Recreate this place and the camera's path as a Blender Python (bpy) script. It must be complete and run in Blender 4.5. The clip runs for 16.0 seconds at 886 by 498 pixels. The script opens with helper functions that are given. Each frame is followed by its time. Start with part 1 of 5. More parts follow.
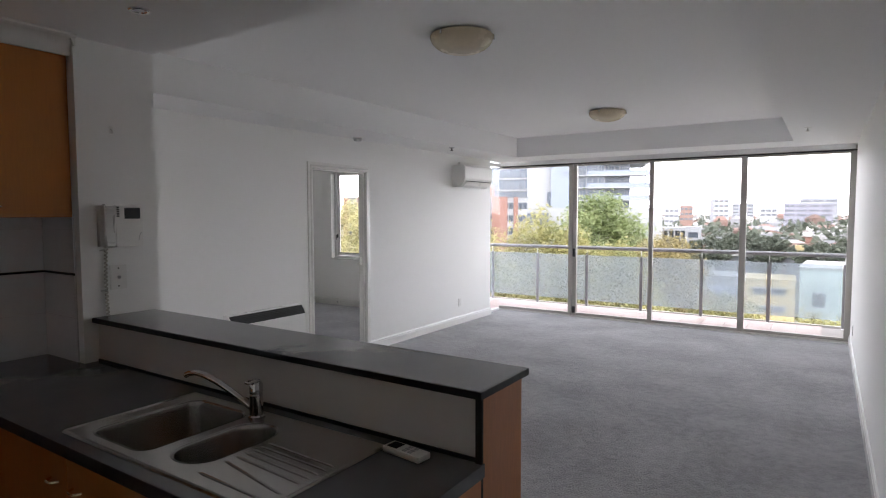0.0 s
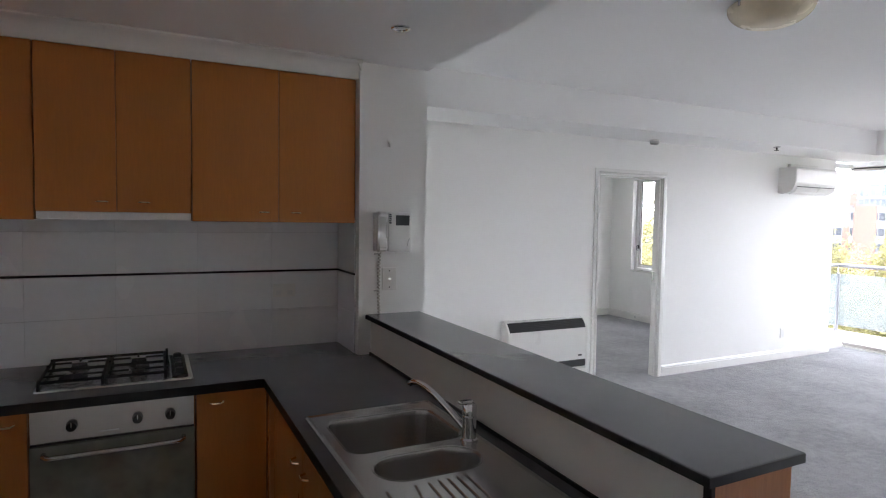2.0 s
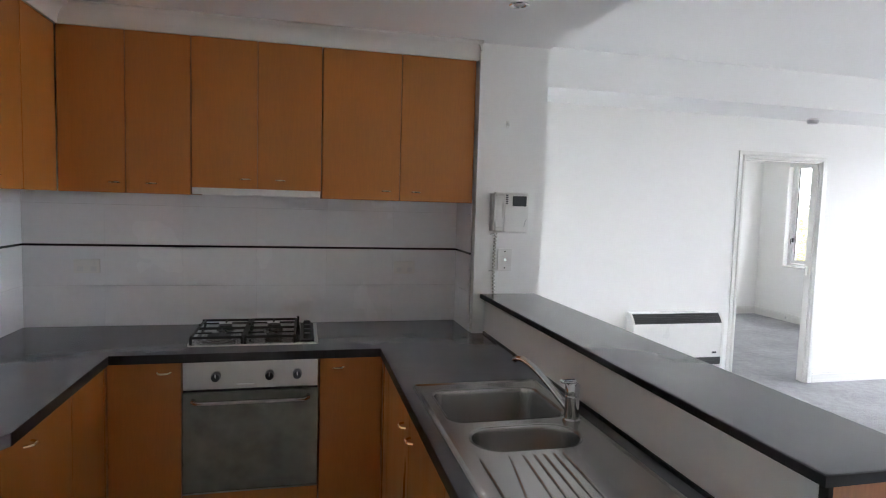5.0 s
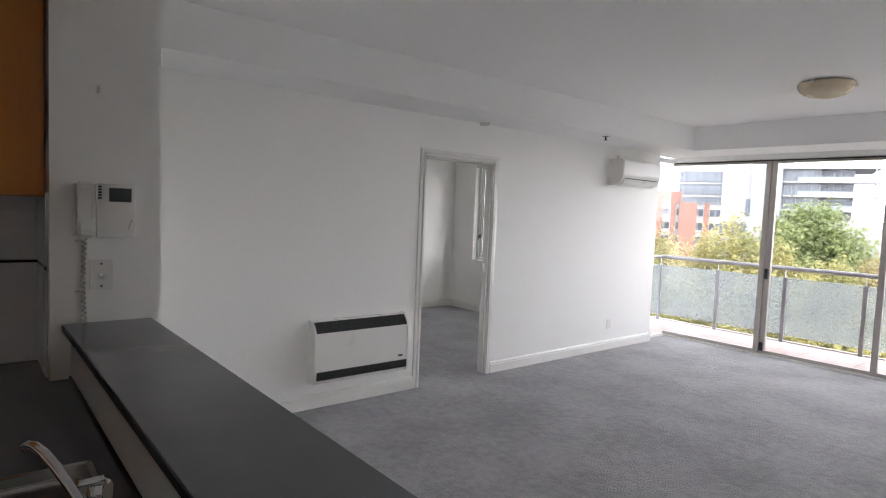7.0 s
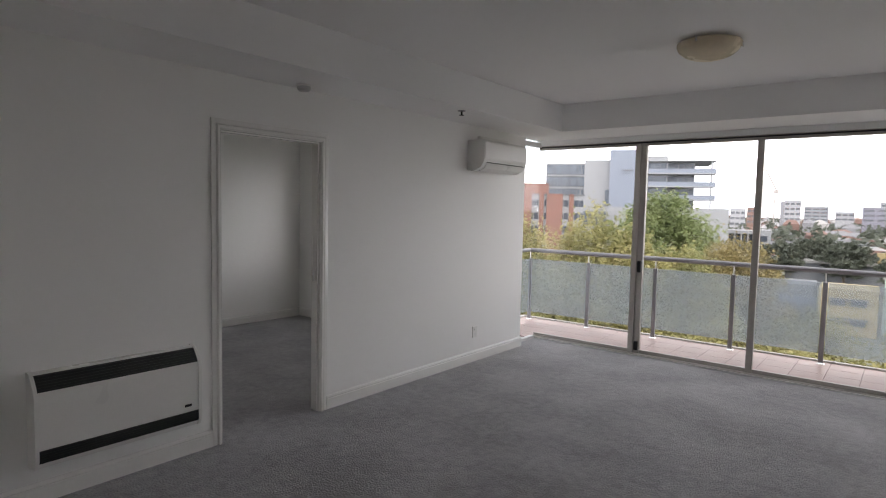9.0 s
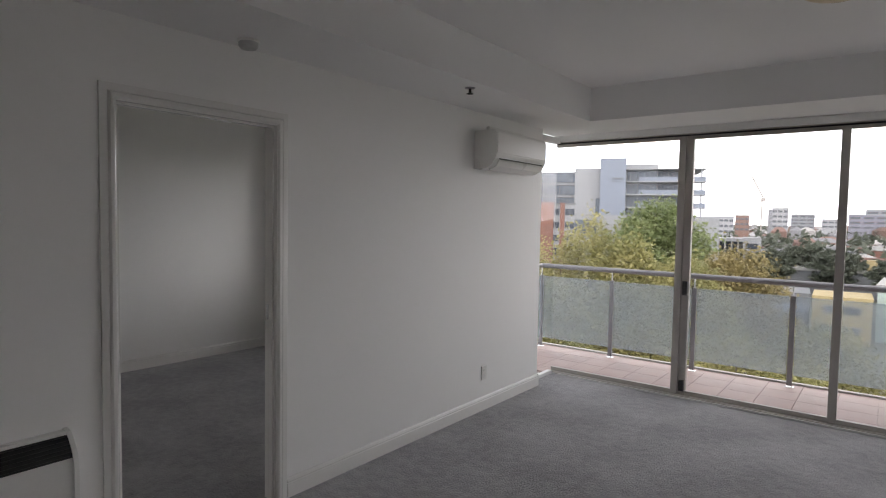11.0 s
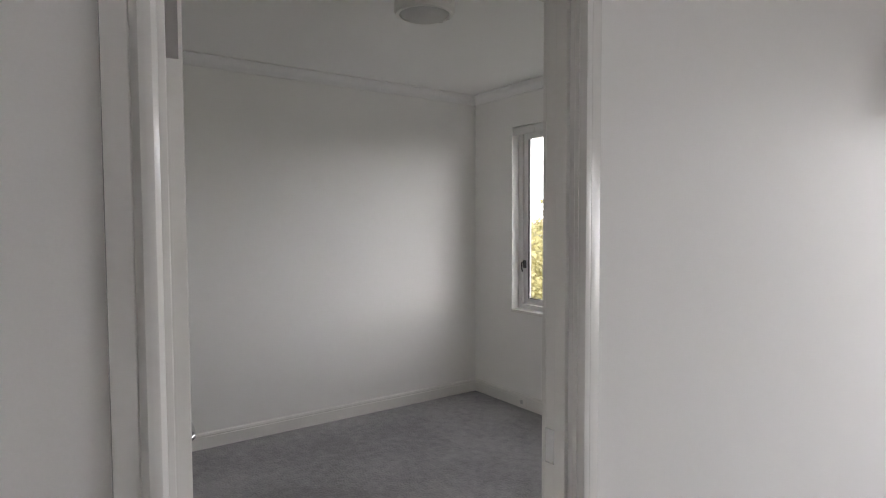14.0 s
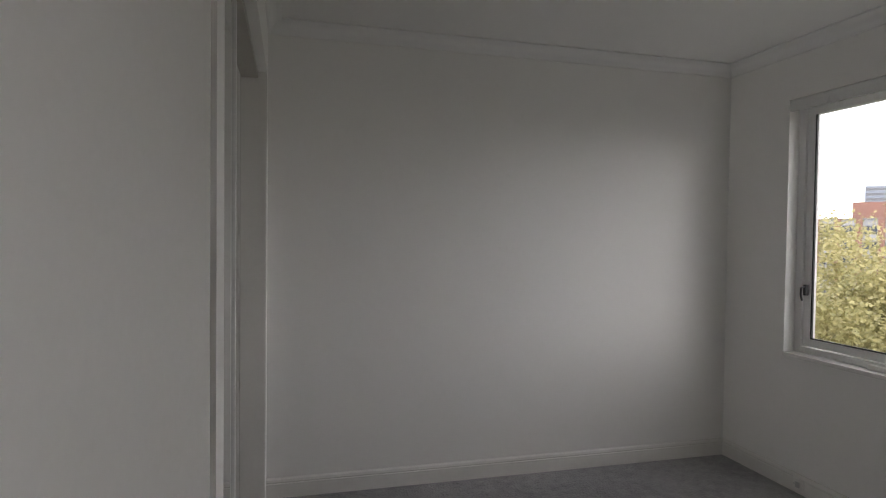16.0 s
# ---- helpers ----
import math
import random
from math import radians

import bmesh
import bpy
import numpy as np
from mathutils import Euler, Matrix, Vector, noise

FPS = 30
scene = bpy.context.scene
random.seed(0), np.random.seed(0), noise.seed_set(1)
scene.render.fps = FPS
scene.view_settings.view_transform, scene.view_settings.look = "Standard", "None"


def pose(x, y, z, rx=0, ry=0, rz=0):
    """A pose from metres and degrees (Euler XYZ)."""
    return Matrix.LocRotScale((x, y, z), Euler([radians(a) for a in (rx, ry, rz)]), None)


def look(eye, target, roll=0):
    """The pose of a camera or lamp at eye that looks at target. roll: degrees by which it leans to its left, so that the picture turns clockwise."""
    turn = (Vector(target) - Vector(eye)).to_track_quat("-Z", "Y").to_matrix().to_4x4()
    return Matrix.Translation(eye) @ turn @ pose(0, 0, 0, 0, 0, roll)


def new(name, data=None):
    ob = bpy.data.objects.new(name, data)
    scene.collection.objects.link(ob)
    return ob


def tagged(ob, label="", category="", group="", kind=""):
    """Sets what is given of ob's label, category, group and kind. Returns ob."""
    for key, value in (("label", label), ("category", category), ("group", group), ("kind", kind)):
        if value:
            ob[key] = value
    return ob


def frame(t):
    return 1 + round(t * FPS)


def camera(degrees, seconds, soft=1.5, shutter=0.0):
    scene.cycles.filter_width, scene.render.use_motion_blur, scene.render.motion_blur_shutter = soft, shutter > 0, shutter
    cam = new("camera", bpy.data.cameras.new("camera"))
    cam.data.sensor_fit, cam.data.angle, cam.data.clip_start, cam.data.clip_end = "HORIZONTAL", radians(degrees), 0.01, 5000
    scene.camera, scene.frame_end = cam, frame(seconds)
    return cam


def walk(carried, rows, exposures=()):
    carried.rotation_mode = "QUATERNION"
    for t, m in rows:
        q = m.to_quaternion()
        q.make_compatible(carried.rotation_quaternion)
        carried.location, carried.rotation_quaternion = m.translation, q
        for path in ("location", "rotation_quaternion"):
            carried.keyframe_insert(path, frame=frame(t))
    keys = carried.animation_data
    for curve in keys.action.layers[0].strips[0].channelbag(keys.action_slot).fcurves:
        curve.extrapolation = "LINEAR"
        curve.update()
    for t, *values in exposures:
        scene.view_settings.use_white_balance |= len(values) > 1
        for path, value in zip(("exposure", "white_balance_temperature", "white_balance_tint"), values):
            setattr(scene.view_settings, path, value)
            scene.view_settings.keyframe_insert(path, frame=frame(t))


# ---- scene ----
cam = camera(74.4, 16.0, 1.1)
PATH = [
    (0, (4.414, 0.336, 1.601), (3.317, 2.004, 1.478), -0.1),
    (0.5, (4.37, 0.518, 1.615), (3.121, 2.076, 1.499), 0.2),
    (1, (4.359, 0.645, 1.622), (2.985, 2.096, 1.533), 0.4),
    (1.5, (4.39, 0.702, 1.627), (2.803, 1.916, 1.537), 0.8),
    (2, (4.414, 0.738, 1.616), (2.625, 1.624, 1.512), 0.9),
    (2.5, (4.435, 0.744, 1.611), (2.542, 1.377, 1.483), 1.2),
    (3, (4.474, 0.728, 1.587), (2.534, 1.192, 1.45), 1.4),
    (5.5, (4.44, 0.898, 1.569), (2.503, 1.37, 1.413), 1.8),
    (6, (4.263, 1.047, 1.572), (2.434, 1.844, 1.435), 1.9),
    (6.5, (4.18, 1.225, 1.593), (2.521, 2.334, 1.457), 2.2),
    (7, (4.085, 1.465, 1.598), (2.547, 2.736, 1.464), 2.4),
    (7.5, (4.087, 1.734, 1.641), (2.627, 3.091, 1.481), 2.6),
    (8, (3.918, 2.019, 1.617), (2.604, 3.518, 1.457), 2.6),
    (10.5, (2.878, 3.277, 1.581), (1.657, 4.856, 1.453), 0.9),
    (11, (2.632, 3.487, 1.586), (1.413, 5.069, 1.478), 1.0),
    (11.5, (2.333, 3.651, 1.581), (1.078, 5.206, 1.496), 0.9),
    (12, (2.047, 3.826, 1.586), (0.731, 5.331, 1.512), 0.9),
    (12.5, (1.726, 4.009, 1.586), (0.327, 5.436, 1.509), 0.8),
    (13, (1.41, 4.169, 1.579), (-0.124, 5.448, 1.488), 0.7),
    (13.5, (1.133, 4.299, 1.593), (-0.439, 5.533, 1.507), 0.2),
    (14, (0.865, 4.464, 1.565), (-0.765, 5.619, 1.471), -0.2),
    (14.5, (0.647, 4.604, 1.506), (-1.116, 5.546, 1.441), 0.3),
    (15, (0.396, 4.673, 1.515), (-1.433, 5.479, 1.454), 0.6),
    (15.5, (0.259, 4.784, 1.507), (-1.621, 5.464, 1.459), 0.5),
    (16, (0.084, 4.869, 1.514), (-1.85, 5.376, 1.463), 0.7),
]
EXPOSURES = [(0.0, 1.45, 6500, 12), (1.0, 1.5, 6350, 12), (1.5, 1.75, 6300, 12), (2.0, 2.3, 6250, 11), (2.5, 2.8, 6250, 10.5), (3.0, 3.0, 6200, 10.5), (5.5, 3.05, 6200, 9), (6.0, 2.65, 6300, 10), (6.5, 2.2, 6450, 11), (7.0, 1.7, 6600, 11.5), (8.0, 0.95, 6750, 11.5), (10.5, 0.45, 6800, 11.5), (12.5, 0.35, 6800, 11.5), (13.0, 0.45, 6800, 11.5), (14.0, 1.45, 6800, 12), (14.5, 1.8, 6700, 12), (15.0, 1.75, 6700, 12), (16.0, 0.9, 6850, 12)]
walk(cam, [(t, look(eye, target, roll)) for t, eye, target, roll in PATH], EXPOSURES)

# light bounces many times between white walls before it reaches the kitchen
scene.cycles.max_bounces, scene.cycles.diffuse_bounces = 24, 24

# ---- sky and light: a bright overcast day seen from an upper floor ----
world = bpy.data.worlds.new("overcast_sky")
scene.world = world
world.use_nodes = True
wt = world.node_tree
wt.nodes.clear()
w_out = wt.nodes.new("ShaderNodeOutputWorld")
w_sky = wt.nodes.new("ShaderNodeTexSky")
w_sky.sky_type, w_sky.sun_disc = "NISHITA", False
w_sky.sun_elevation, w_sky.sun_rotation = radians(48), radians(150)
w_bg = wt.nodes.new("ShaderNodeBackground")
w_bg.inputs[1].default_value = 0.12
w_cl = wt.nodes.new("ShaderNodeBackground")
w_cl.inputs[1].default_value = 1.0
w_co = wt.nodes.new("ShaderNodeTexCoord")
w_map = wt.nodes.new("ShaderNodeMapping")
w_map.inputs["Scale"].default_value = (1.6, 1.6, 6.0)
w_noise = wt.nodes.new("ShaderNodeTexNoise")
w_noise.inputs["Scale"].default_value, w_noise.inputs["Detail"].default_value = 2.6, 5.0
w_ramp = wt.nodes.new("ShaderNodeValToRGB")
w_ramp.color_ramp.elements[0].position, w_ramp.color_ramp.elements[0].color = 0.32, (0.62, 0.69, 0.80, 1)
w_ramp.color_ramp.elements[1].position, w_ramp.color_ramp.elements[1].color = 0.60, (1.0, 1.0, 1.0, 1)
w_gap = wt.nodes.new("ShaderNodeMapRange")
w_gap.inputs["From Min"].default_value, w_gap.inputs["From Max"].default_value = 0.62, 0.78
w_gap.inputs["To Min"].default_value, w_gap.inputs["To Max"].default_value = 0.94, 0.55
w_mix = wt.nodes.new("ShaderNodeMixShader")
for a, b in ((w_co.outputs["Generated"], w_map.inputs[0]), (w_map.outputs[0], w_noise.inputs["Vector"]),
             (w_noise.outputs["Fac"], w_ramp.inputs[0]), (w_ramp.outputs[0], w_cl.inputs[0]), (w_noise.outputs["Fac"], w_gap.inputs["Value"]),
             (w_sky.outputs[0], w_bg.inputs[0]), (w_gap.outputs[0], w_mix.inputs[0]), (w_bg.outputs[0], w_mix.inputs[1]),
             (w_cl.outputs[0], w_mix.inputs[2]), (w_mix.outputs[0], w_out.inputs[0])):
    wt.links.new(a, b)
# the cloud is brightest low over the town and greyer overhead
w_sep, w_el = wt.nodes.new("ShaderNodeSeparateXYZ"), wt.nodes.new("ShaderNodeMapRange")
w_el.interpolation_type = "SMOOTHSTEP"
w_el.inputs["From Min"].default_value, w_el.inputs["From Max"].default_value = 0.0, 0.85
w_el.inputs["To Min"].default_value, w_el.inputs["To Max"].default_value = 3.4, 1.1
wt.links.new(w_co.outputs["Generated"], w_sep.inputs[0])
wt.links.new(w_sep.outputs["Z"], w_el.inputs["Value"])
wt.links.new(w_el.outputs[0], w_cl.inputs[1])

sun_data = bpy.data.lights.new("sun", "SUN")
sun_data.energy, sun_data.angle, sun_data.color = 1.3, radians(14), (1.0, 0.96, 0.9)
sun = new("sun", sun_data)
sun.rotation_euler = (radians(42), 0, radians(30))


# ---- materials ----
def tree_of(name):
    m = bpy.data.materials.new(name)
    m.use_nodes = True
    t = m.node_tree
    return m, t, t.nodes["Principled BSDF"]


def surf(name, base, rough=0.5, metal=0.0, var=0.05, scale=3.0, fine=90.0, bump=0.05, stretch=(1, 1, 1), alt=None, dist=0.002, spec=0.5, rvar=0.08):
    """A painted or solid surface with variation at two scales and a fine relief."""
    m, t, p = tree_of(name)
    co = t.nodes.new("ShaderNodeTexCoord")
    mp = t.nodes.new("ShaderNodeMapping")
    mp.inputs["Scale"].default_value = stretch
    n1, n2 = t.nodes.new("ShaderNodeTexNoise"), t.nodes.new("ShaderNodeTexNoise")
    n1.inputs["Scale"].default_value, n1.inputs["Detail"].default_value = scale, 3
    n2.inputs["Scale"].default_value, n2.inputs["Detail"].default_value = fine, 2
    t.links.new(co.outputs["Object"], mp.inputs[0])
    for n in (n1, n2):
        t.links.new(mp.outputs[0], n.inputs["Vector"])
    add = t.nodes.new("ShaderNodeMath")
    add.operation = "ADD"
    half = t.nodes.new("ShaderNodeMath")
    half.operation, half.inputs[1].default_value = "MULTIPLY", 0.5
    t.links.new(n1.outputs["Fac"], add.inputs[0])
    t.links.new(n2.outputs["Fac"], add.inputs[1])
    t.links.new(add.outputs[0], half.inputs[0])
    mix = t.nodes.new("ShaderNodeMix")
    mix.data_type = "RGBA"
    alt = alt or tuple(c * (1 - 2 * var) for c in base)
    top = tuple(min(1, c * (1 + var)) for c in base)
    mix.inputs[6].default_value, mix.inputs[7].default_value = (*alt, 1), (*top, 1)
    rng = t.nodes.new("ShaderNodeMapRange")
    rng.inputs["From Min"].default_value, rng.inputs["From Max"].default_value = 0.3, 0.7
    t.links.new(half.outputs[0], rng.inputs["Value"])
    t.links.new(rng.outputs[0], mix.inputs[0])
    t.links.new(mix.outputs[2], p.inputs["Base Color"])
    rr = t.nodes.new("ShaderNodeMapRange")
    rr.inputs["From Min"].default_value, rr.inputs["From Max"].default_value = 0.3, 0.7
    rr.inputs["To Min"].default_value, rr.inputs["To Max"].default_value = max(0, rough - rvar), min(1, rough + rvar)
    t.links.new(n1.outputs["Fac"], rr.inputs["Value"])
    t.links.new(rr.outputs[0], p.inputs["Roughness"])
    p.inputs["Metallic"].default_value, p.inputs["Specular IOR Level"].default_value = metal, spec
    if bump:
        bp = t.nodes.new("ShaderNodeBump")
        bp.inputs["Strength"].default_value, bp.inputs["Distance"].default_value = bump, dist
        t.links.new(n2.outputs["Fac"], bp.inputs["Height"])
        t.links.new(bp.outputs[0], p.inputs["Normal"])
    return m


def piece_var(m, amount):
    """Lets each separate piece differ a little in lightness."""
    t = m.node_tree
    p = t.nodes["Principled BSDF"]
    src = p.inputs["Base Color"].links[0].from_socket
    info, rng = t.nodes.new("ShaderNodeObjectInfo"), t.nodes.new("ShaderNodeMapRange")
    rng.inputs["To Min"].default_value, rng.inputs["To Max"].default_value = 1 - amount, 1 + amount
    hs = t.nodes.new("ShaderNodeHueSaturation")
    t.links.new(info.outputs["Random"], rng.inputs["Value"])
    t.links.new(rng.outputs[0], hs.inputs["Value"])
    t.links.new(src, hs.inputs["Color"])
    t.links.new(hs.outputs[0], p.inputs["Base Color"])
    return m


def leaf_mat(name, a, b, c):
    """Leaves: colour by leaf, a little light through them."""
    m, t, p = tree_of(name)
    geo, ramp = t.nodes.new("ShaderNodeNewGeometry"), t.nodes.new("ShaderNodeValToRGB")
    e = ramp.color_ramp.elements
    e[0].color, e[1].color = (*a, 1), (*c, 1)
    e.new(0.5).color = (*b, 1)
    co, no, ad = t.nodes.new("ShaderNodeTexCoord"), t.nodes.new("ShaderNodeTexNoise"), t.nodes.new("ShaderNodeMath")
    no.inputs["Scale"].default_value, no.inputs["Detail"].default_value = 0.55, 4
    ad.operation, ad.inputs[1].default_value = "MULTIPLY_ADD", 0.35
    sh = t.nodes.new("ShaderNodeMapRange")
    sh.inputs["From Min"].default_value, sh.inputs["From Max"].default_value = 0.32, 0.68
    sh.inputs["To Min"].default_value, sh.inputs["To Max"].default_value = 0.0, 0.65
    t.links.new(co.outputs["Object"], no.inputs["Vector"])
    t.links.new(no.outputs["Fac"], sh.inputs["Value"])
    t.links.new(geo.outputs["Random Per Island"], ad.inputs[0])
    t.links.new(sh.outputs[0], ad.inputs[2])
    t.links.new(ad.outputs[0], ramp.inputs[0])
    t.links.new(ramp.outputs[0], p.inputs["Base Color"])
    p.inputs["Roughness"].default_value = 0.6
    tr, mx = t.nodes.new("ShaderNodeBsdfTranslucent"), t.nodes.new("ShaderNodeMixShader")
    mx.inputs[0].default_value = 0.35
    t.links.new(ramp.outputs[0], tr.inputs[0])
    t.links.new(p.outputs[0], mx.inputs[1])
    t.links.new(tr.outputs[0], mx.inputs[2])
    t.links.new(mx.outputs[0], t.nodes["Material Output"].inputs[0])
    return m


def pane_mat(name, tint, haze=0.0, haze_colour=(0.8, 0.85, 0.85), rough=0.0):
    """A thin pane: light goes straight through, a little gloss by angle, and haze where it is frosted."""
    m, t, p = tree_of(name)
    t.nodes.remove(p)
    tp, gl, lw, pw, fr, mx = (t.nodes.new("ShaderNode" + k) for k in ("BsdfTransparent", "BsdfGlossy", "LayerWeight", "Math", "Math", "MixShader"))
    pw.operation, pw.inputs[1].default_value = "POWER", 5.0
    fr.operation, fr.inputs[1].default_value, fr.inputs[2].default_value = "MULTIPLY_ADD", 0.4, 0.025
    t.links.new(lw.outputs["Facing"], pw.inputs[0])
    t.links.new(pw.outputs[0], fr.inputs[0])
    tp.inputs[0].default_value = (*tint, 1)
    gl.inputs["Roughness"].default_value = rough
    body = tp.outputs[0]
    if haze:
        no, rg = t.nodes.new("ShaderNodeTexNoise"), t.nodes.new("ShaderNodeMapRange")
        no.inputs["Scale"].default_value, no.inputs["Detail"].default_value = 5.0, 4
        rg.inputs["To Min"].default_value, rg.inputs["To Max"].default_value = haze * 0.85, haze * 1.15
        tl, df, m1, m2 = (t.nodes.new("ShaderNode" + k) for k in ("BsdfTranslucent", "BsdfDiffuse", "MixShader", "MixShader"))
        tl.inputs[0].default_value = df.inputs[0].default_value = (*haze_colour, 1)
        m1.inputs[0].default_value = 0.4
        t.links.new(no.outputs["Fac"], rg.inputs["Value"])
        t.links.new(tl.outputs[0], m1.inputs[1])
        t.links.new(df.outputs[0], m1.inputs[2])
        t.links.new(rg.outputs[0], m2.inputs[0])
        t.links.new(tp.outputs[0], m2.inputs[1])
        t.links.new(m1.outputs[0], m2.inputs[2])
        body = m2.outputs[0]
    t.links.new(fr.outputs[0], mx.inputs[0])
    t.links.new(body, mx.inputs[1])
    t.links.new(gl.outputs[0], mx.inputs[2])
    t.links.new(mx.outputs[0], t.nodes["Material Output"].inputs[0])
    return m


M_WALL = surf("wall_paint", (0.88, 0.875, 0.855), 0.6, spec=0.3, var=0.012, scale=0.8, fine=240, bump=0.04, dist=0.0008)
M_CEIL = surf("ceiling_paint", (0.87, 0.87, 0.865), 0.75, var=0.012, scale=0.7, fine=200, bump=0.03, dist=0.0008)
M_TRIM = surf("gloss_trim_paint", (0.82, 0.81, 0.78), 0.18, var=0.012, scale=2, fine=60, bump=0.02, dist=0.0006)
M_TILE = piece_var(surf("white_glazed_tile", (0.86, 0.865, 0.88), 0.22, var=0.015, scale=2, fine=30, bump=0.02, dist=0.0006), 0.02)
M_GROUT = surf("tile_grout", (0.70, 0.70, 0.70), 0.85, var=0.08, fine=150, bump=0.1)
M_STRIP = surf("dark_tile_strip", (0.02, 0.018, 0.02), 0.2, var=0.1, bump=0)
M_WOOD = surf("cherry_laminate", (0.495, 0.185, 0.037), 0.34, var=0.05, scale=1.6, fine=26, bump=0.02, stretch=(5, 5, 0.5), dist=0.0006)
M_WOODH = surf("cherry_end_panel", (0.50, 0.21, 0.09), 0.4, var=0.09, scale=1.6, fine=26, bump=0.02, stretch=(5, 5, 0.5), dist=0.0006)
M_CARC = surf("cabinet_carcass", (0.28, 0.11, 0.03), 0.5, var=0.06)
# near-black: the shade of open gaps is put into the colour
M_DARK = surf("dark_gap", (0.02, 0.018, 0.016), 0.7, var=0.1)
M_STONE = surf("dark_stone_benchtop", (0.14, 0.147, 0.156), 0.15, spec=0.6, var=0.05, scale=7, fine=380, bump=0.01, dist=0.0004, rvar=0.015)
M_EDGE = surf("black_stone_edge", (0.016, 0.016, 0.018), 0.5, var=0.2, fine=300, bump=0)
M_SOCK = surf("socket_plastic", (0.74, 0.74, 0.73), 0.4, var=0.02, bump=0)
M_STEEL = surf("brushed_stainless", (0.52, 0.51, 0.49), 0.23, 1.0, var=0.02, scale=1.5, fine=160, bump=0.0, stretch=(0.3, 3, 3), rvar=0.04)
M_CHROME = surf("chrome", (0.75, 0.75, 0.76), 0.08, 1.0, var=0.02, bump=0, rvar=0.03)
M_BRASS = surf("brushed_brass_pull", (0.96, 0.86, 0.62), 0.24, 1.0, var=0.05, bump=0)
# the olive base lightens dark glass to hold the floor's reflection
M_OVENGL = surf("dark_oven_glass", (0.19, 0.20, 0.165), 0.10, var=0.2, scale=2, fine=12, bump=0, spec=0.9, rvar=0.04)
M_IRON = surf("cast_iron", (0.018, 0.018, 0.018), 0.55, var=0.2, fine=200, bump=0.15)
M_KNOB = surf("black_plastic", (0.02, 0.02, 0.022), 0.42, var=0.1, bump=0.02)
M_PLAST = surf("white_plastic", (0.80, 0.79, 0.76), 0.32, var=0.015, bump=0.01)
M_GREYP = surf("pale_grey_plastic", (0.55, 0.55, 0.54), 0.45, var=0.03, bump=0.02)
M_SCREEN = surf("grey_screen", (0.06, 0.065, 0.07), 0.15, var=0.05, bump=0)
M_CORD = surf("twisted_cord", (0.62, 0.60, 0.54), 0.7, var=0.35, scale=300, fine=600, bump=0.2)
M_LAMPG = surf("frosted_lamp_glass", (0.70, 0.60, 0.43), 0.25, var=0.05, scale=6, fine=20, bump=0.01)
M_ALU = surf("champagne_aluminium", (0.50, 0.475, 0.44), 0.4, 0.25, var=0.05, scale=3, fine=120, bump=0.02)
M_ALUW = surf("white_powdercoat", (0.80, 0.80, 0.79), 0.35, 0.0, var=0.03, bump=0.02)
M_RAIL = surf("grey_rail_metal", (0.30, 0.30, 0.32), 0.4, 0.6, var=0.08, scale=6, fine=90, bump=0.05)
M_GLASS = pane_mat("window_glass", (0.975, 0.965, 0.97))
M_FROST = pane_mat("frosted_balustrade_glass", (0.84, 0.87, 0.90), 0.34, (0.44, 0.48, 0.51), 0.15)
M_MIRROR = surf("mirror", (0.78, 0.80, 0.79), 0.015, 1.0, var=0.01, bump=0, rvar=0.01)
M_RUBBER = surf("black_seal", (0.02, 0.02, 0.02), 0.6, var=0.1)
M_TERRA = piece_var(surf("pink_terracotta_tile", (0.50, 0.37, 0.33), 0.5, var=0.08, scale=5, fine=70, bump=0.08), 0.07)
M_BALC = surf("balcony_mortar", (0.46, 0.43, 0.40), 0.85, var=0.08, fine=80, bump=0.15)
M_SLAB = surf("painted_concrete", (0.62, 0.60, 0.57), 0.8, var=0.08, scale=1.5, fine=40, bump=0.1)
# unseen kitchen floor, made this pale to bounce light onto the cabinets
M_FLOORT = surf("pale_floor_tile", (0.74, 0.72, 0.69), 0.3, var=0.05)


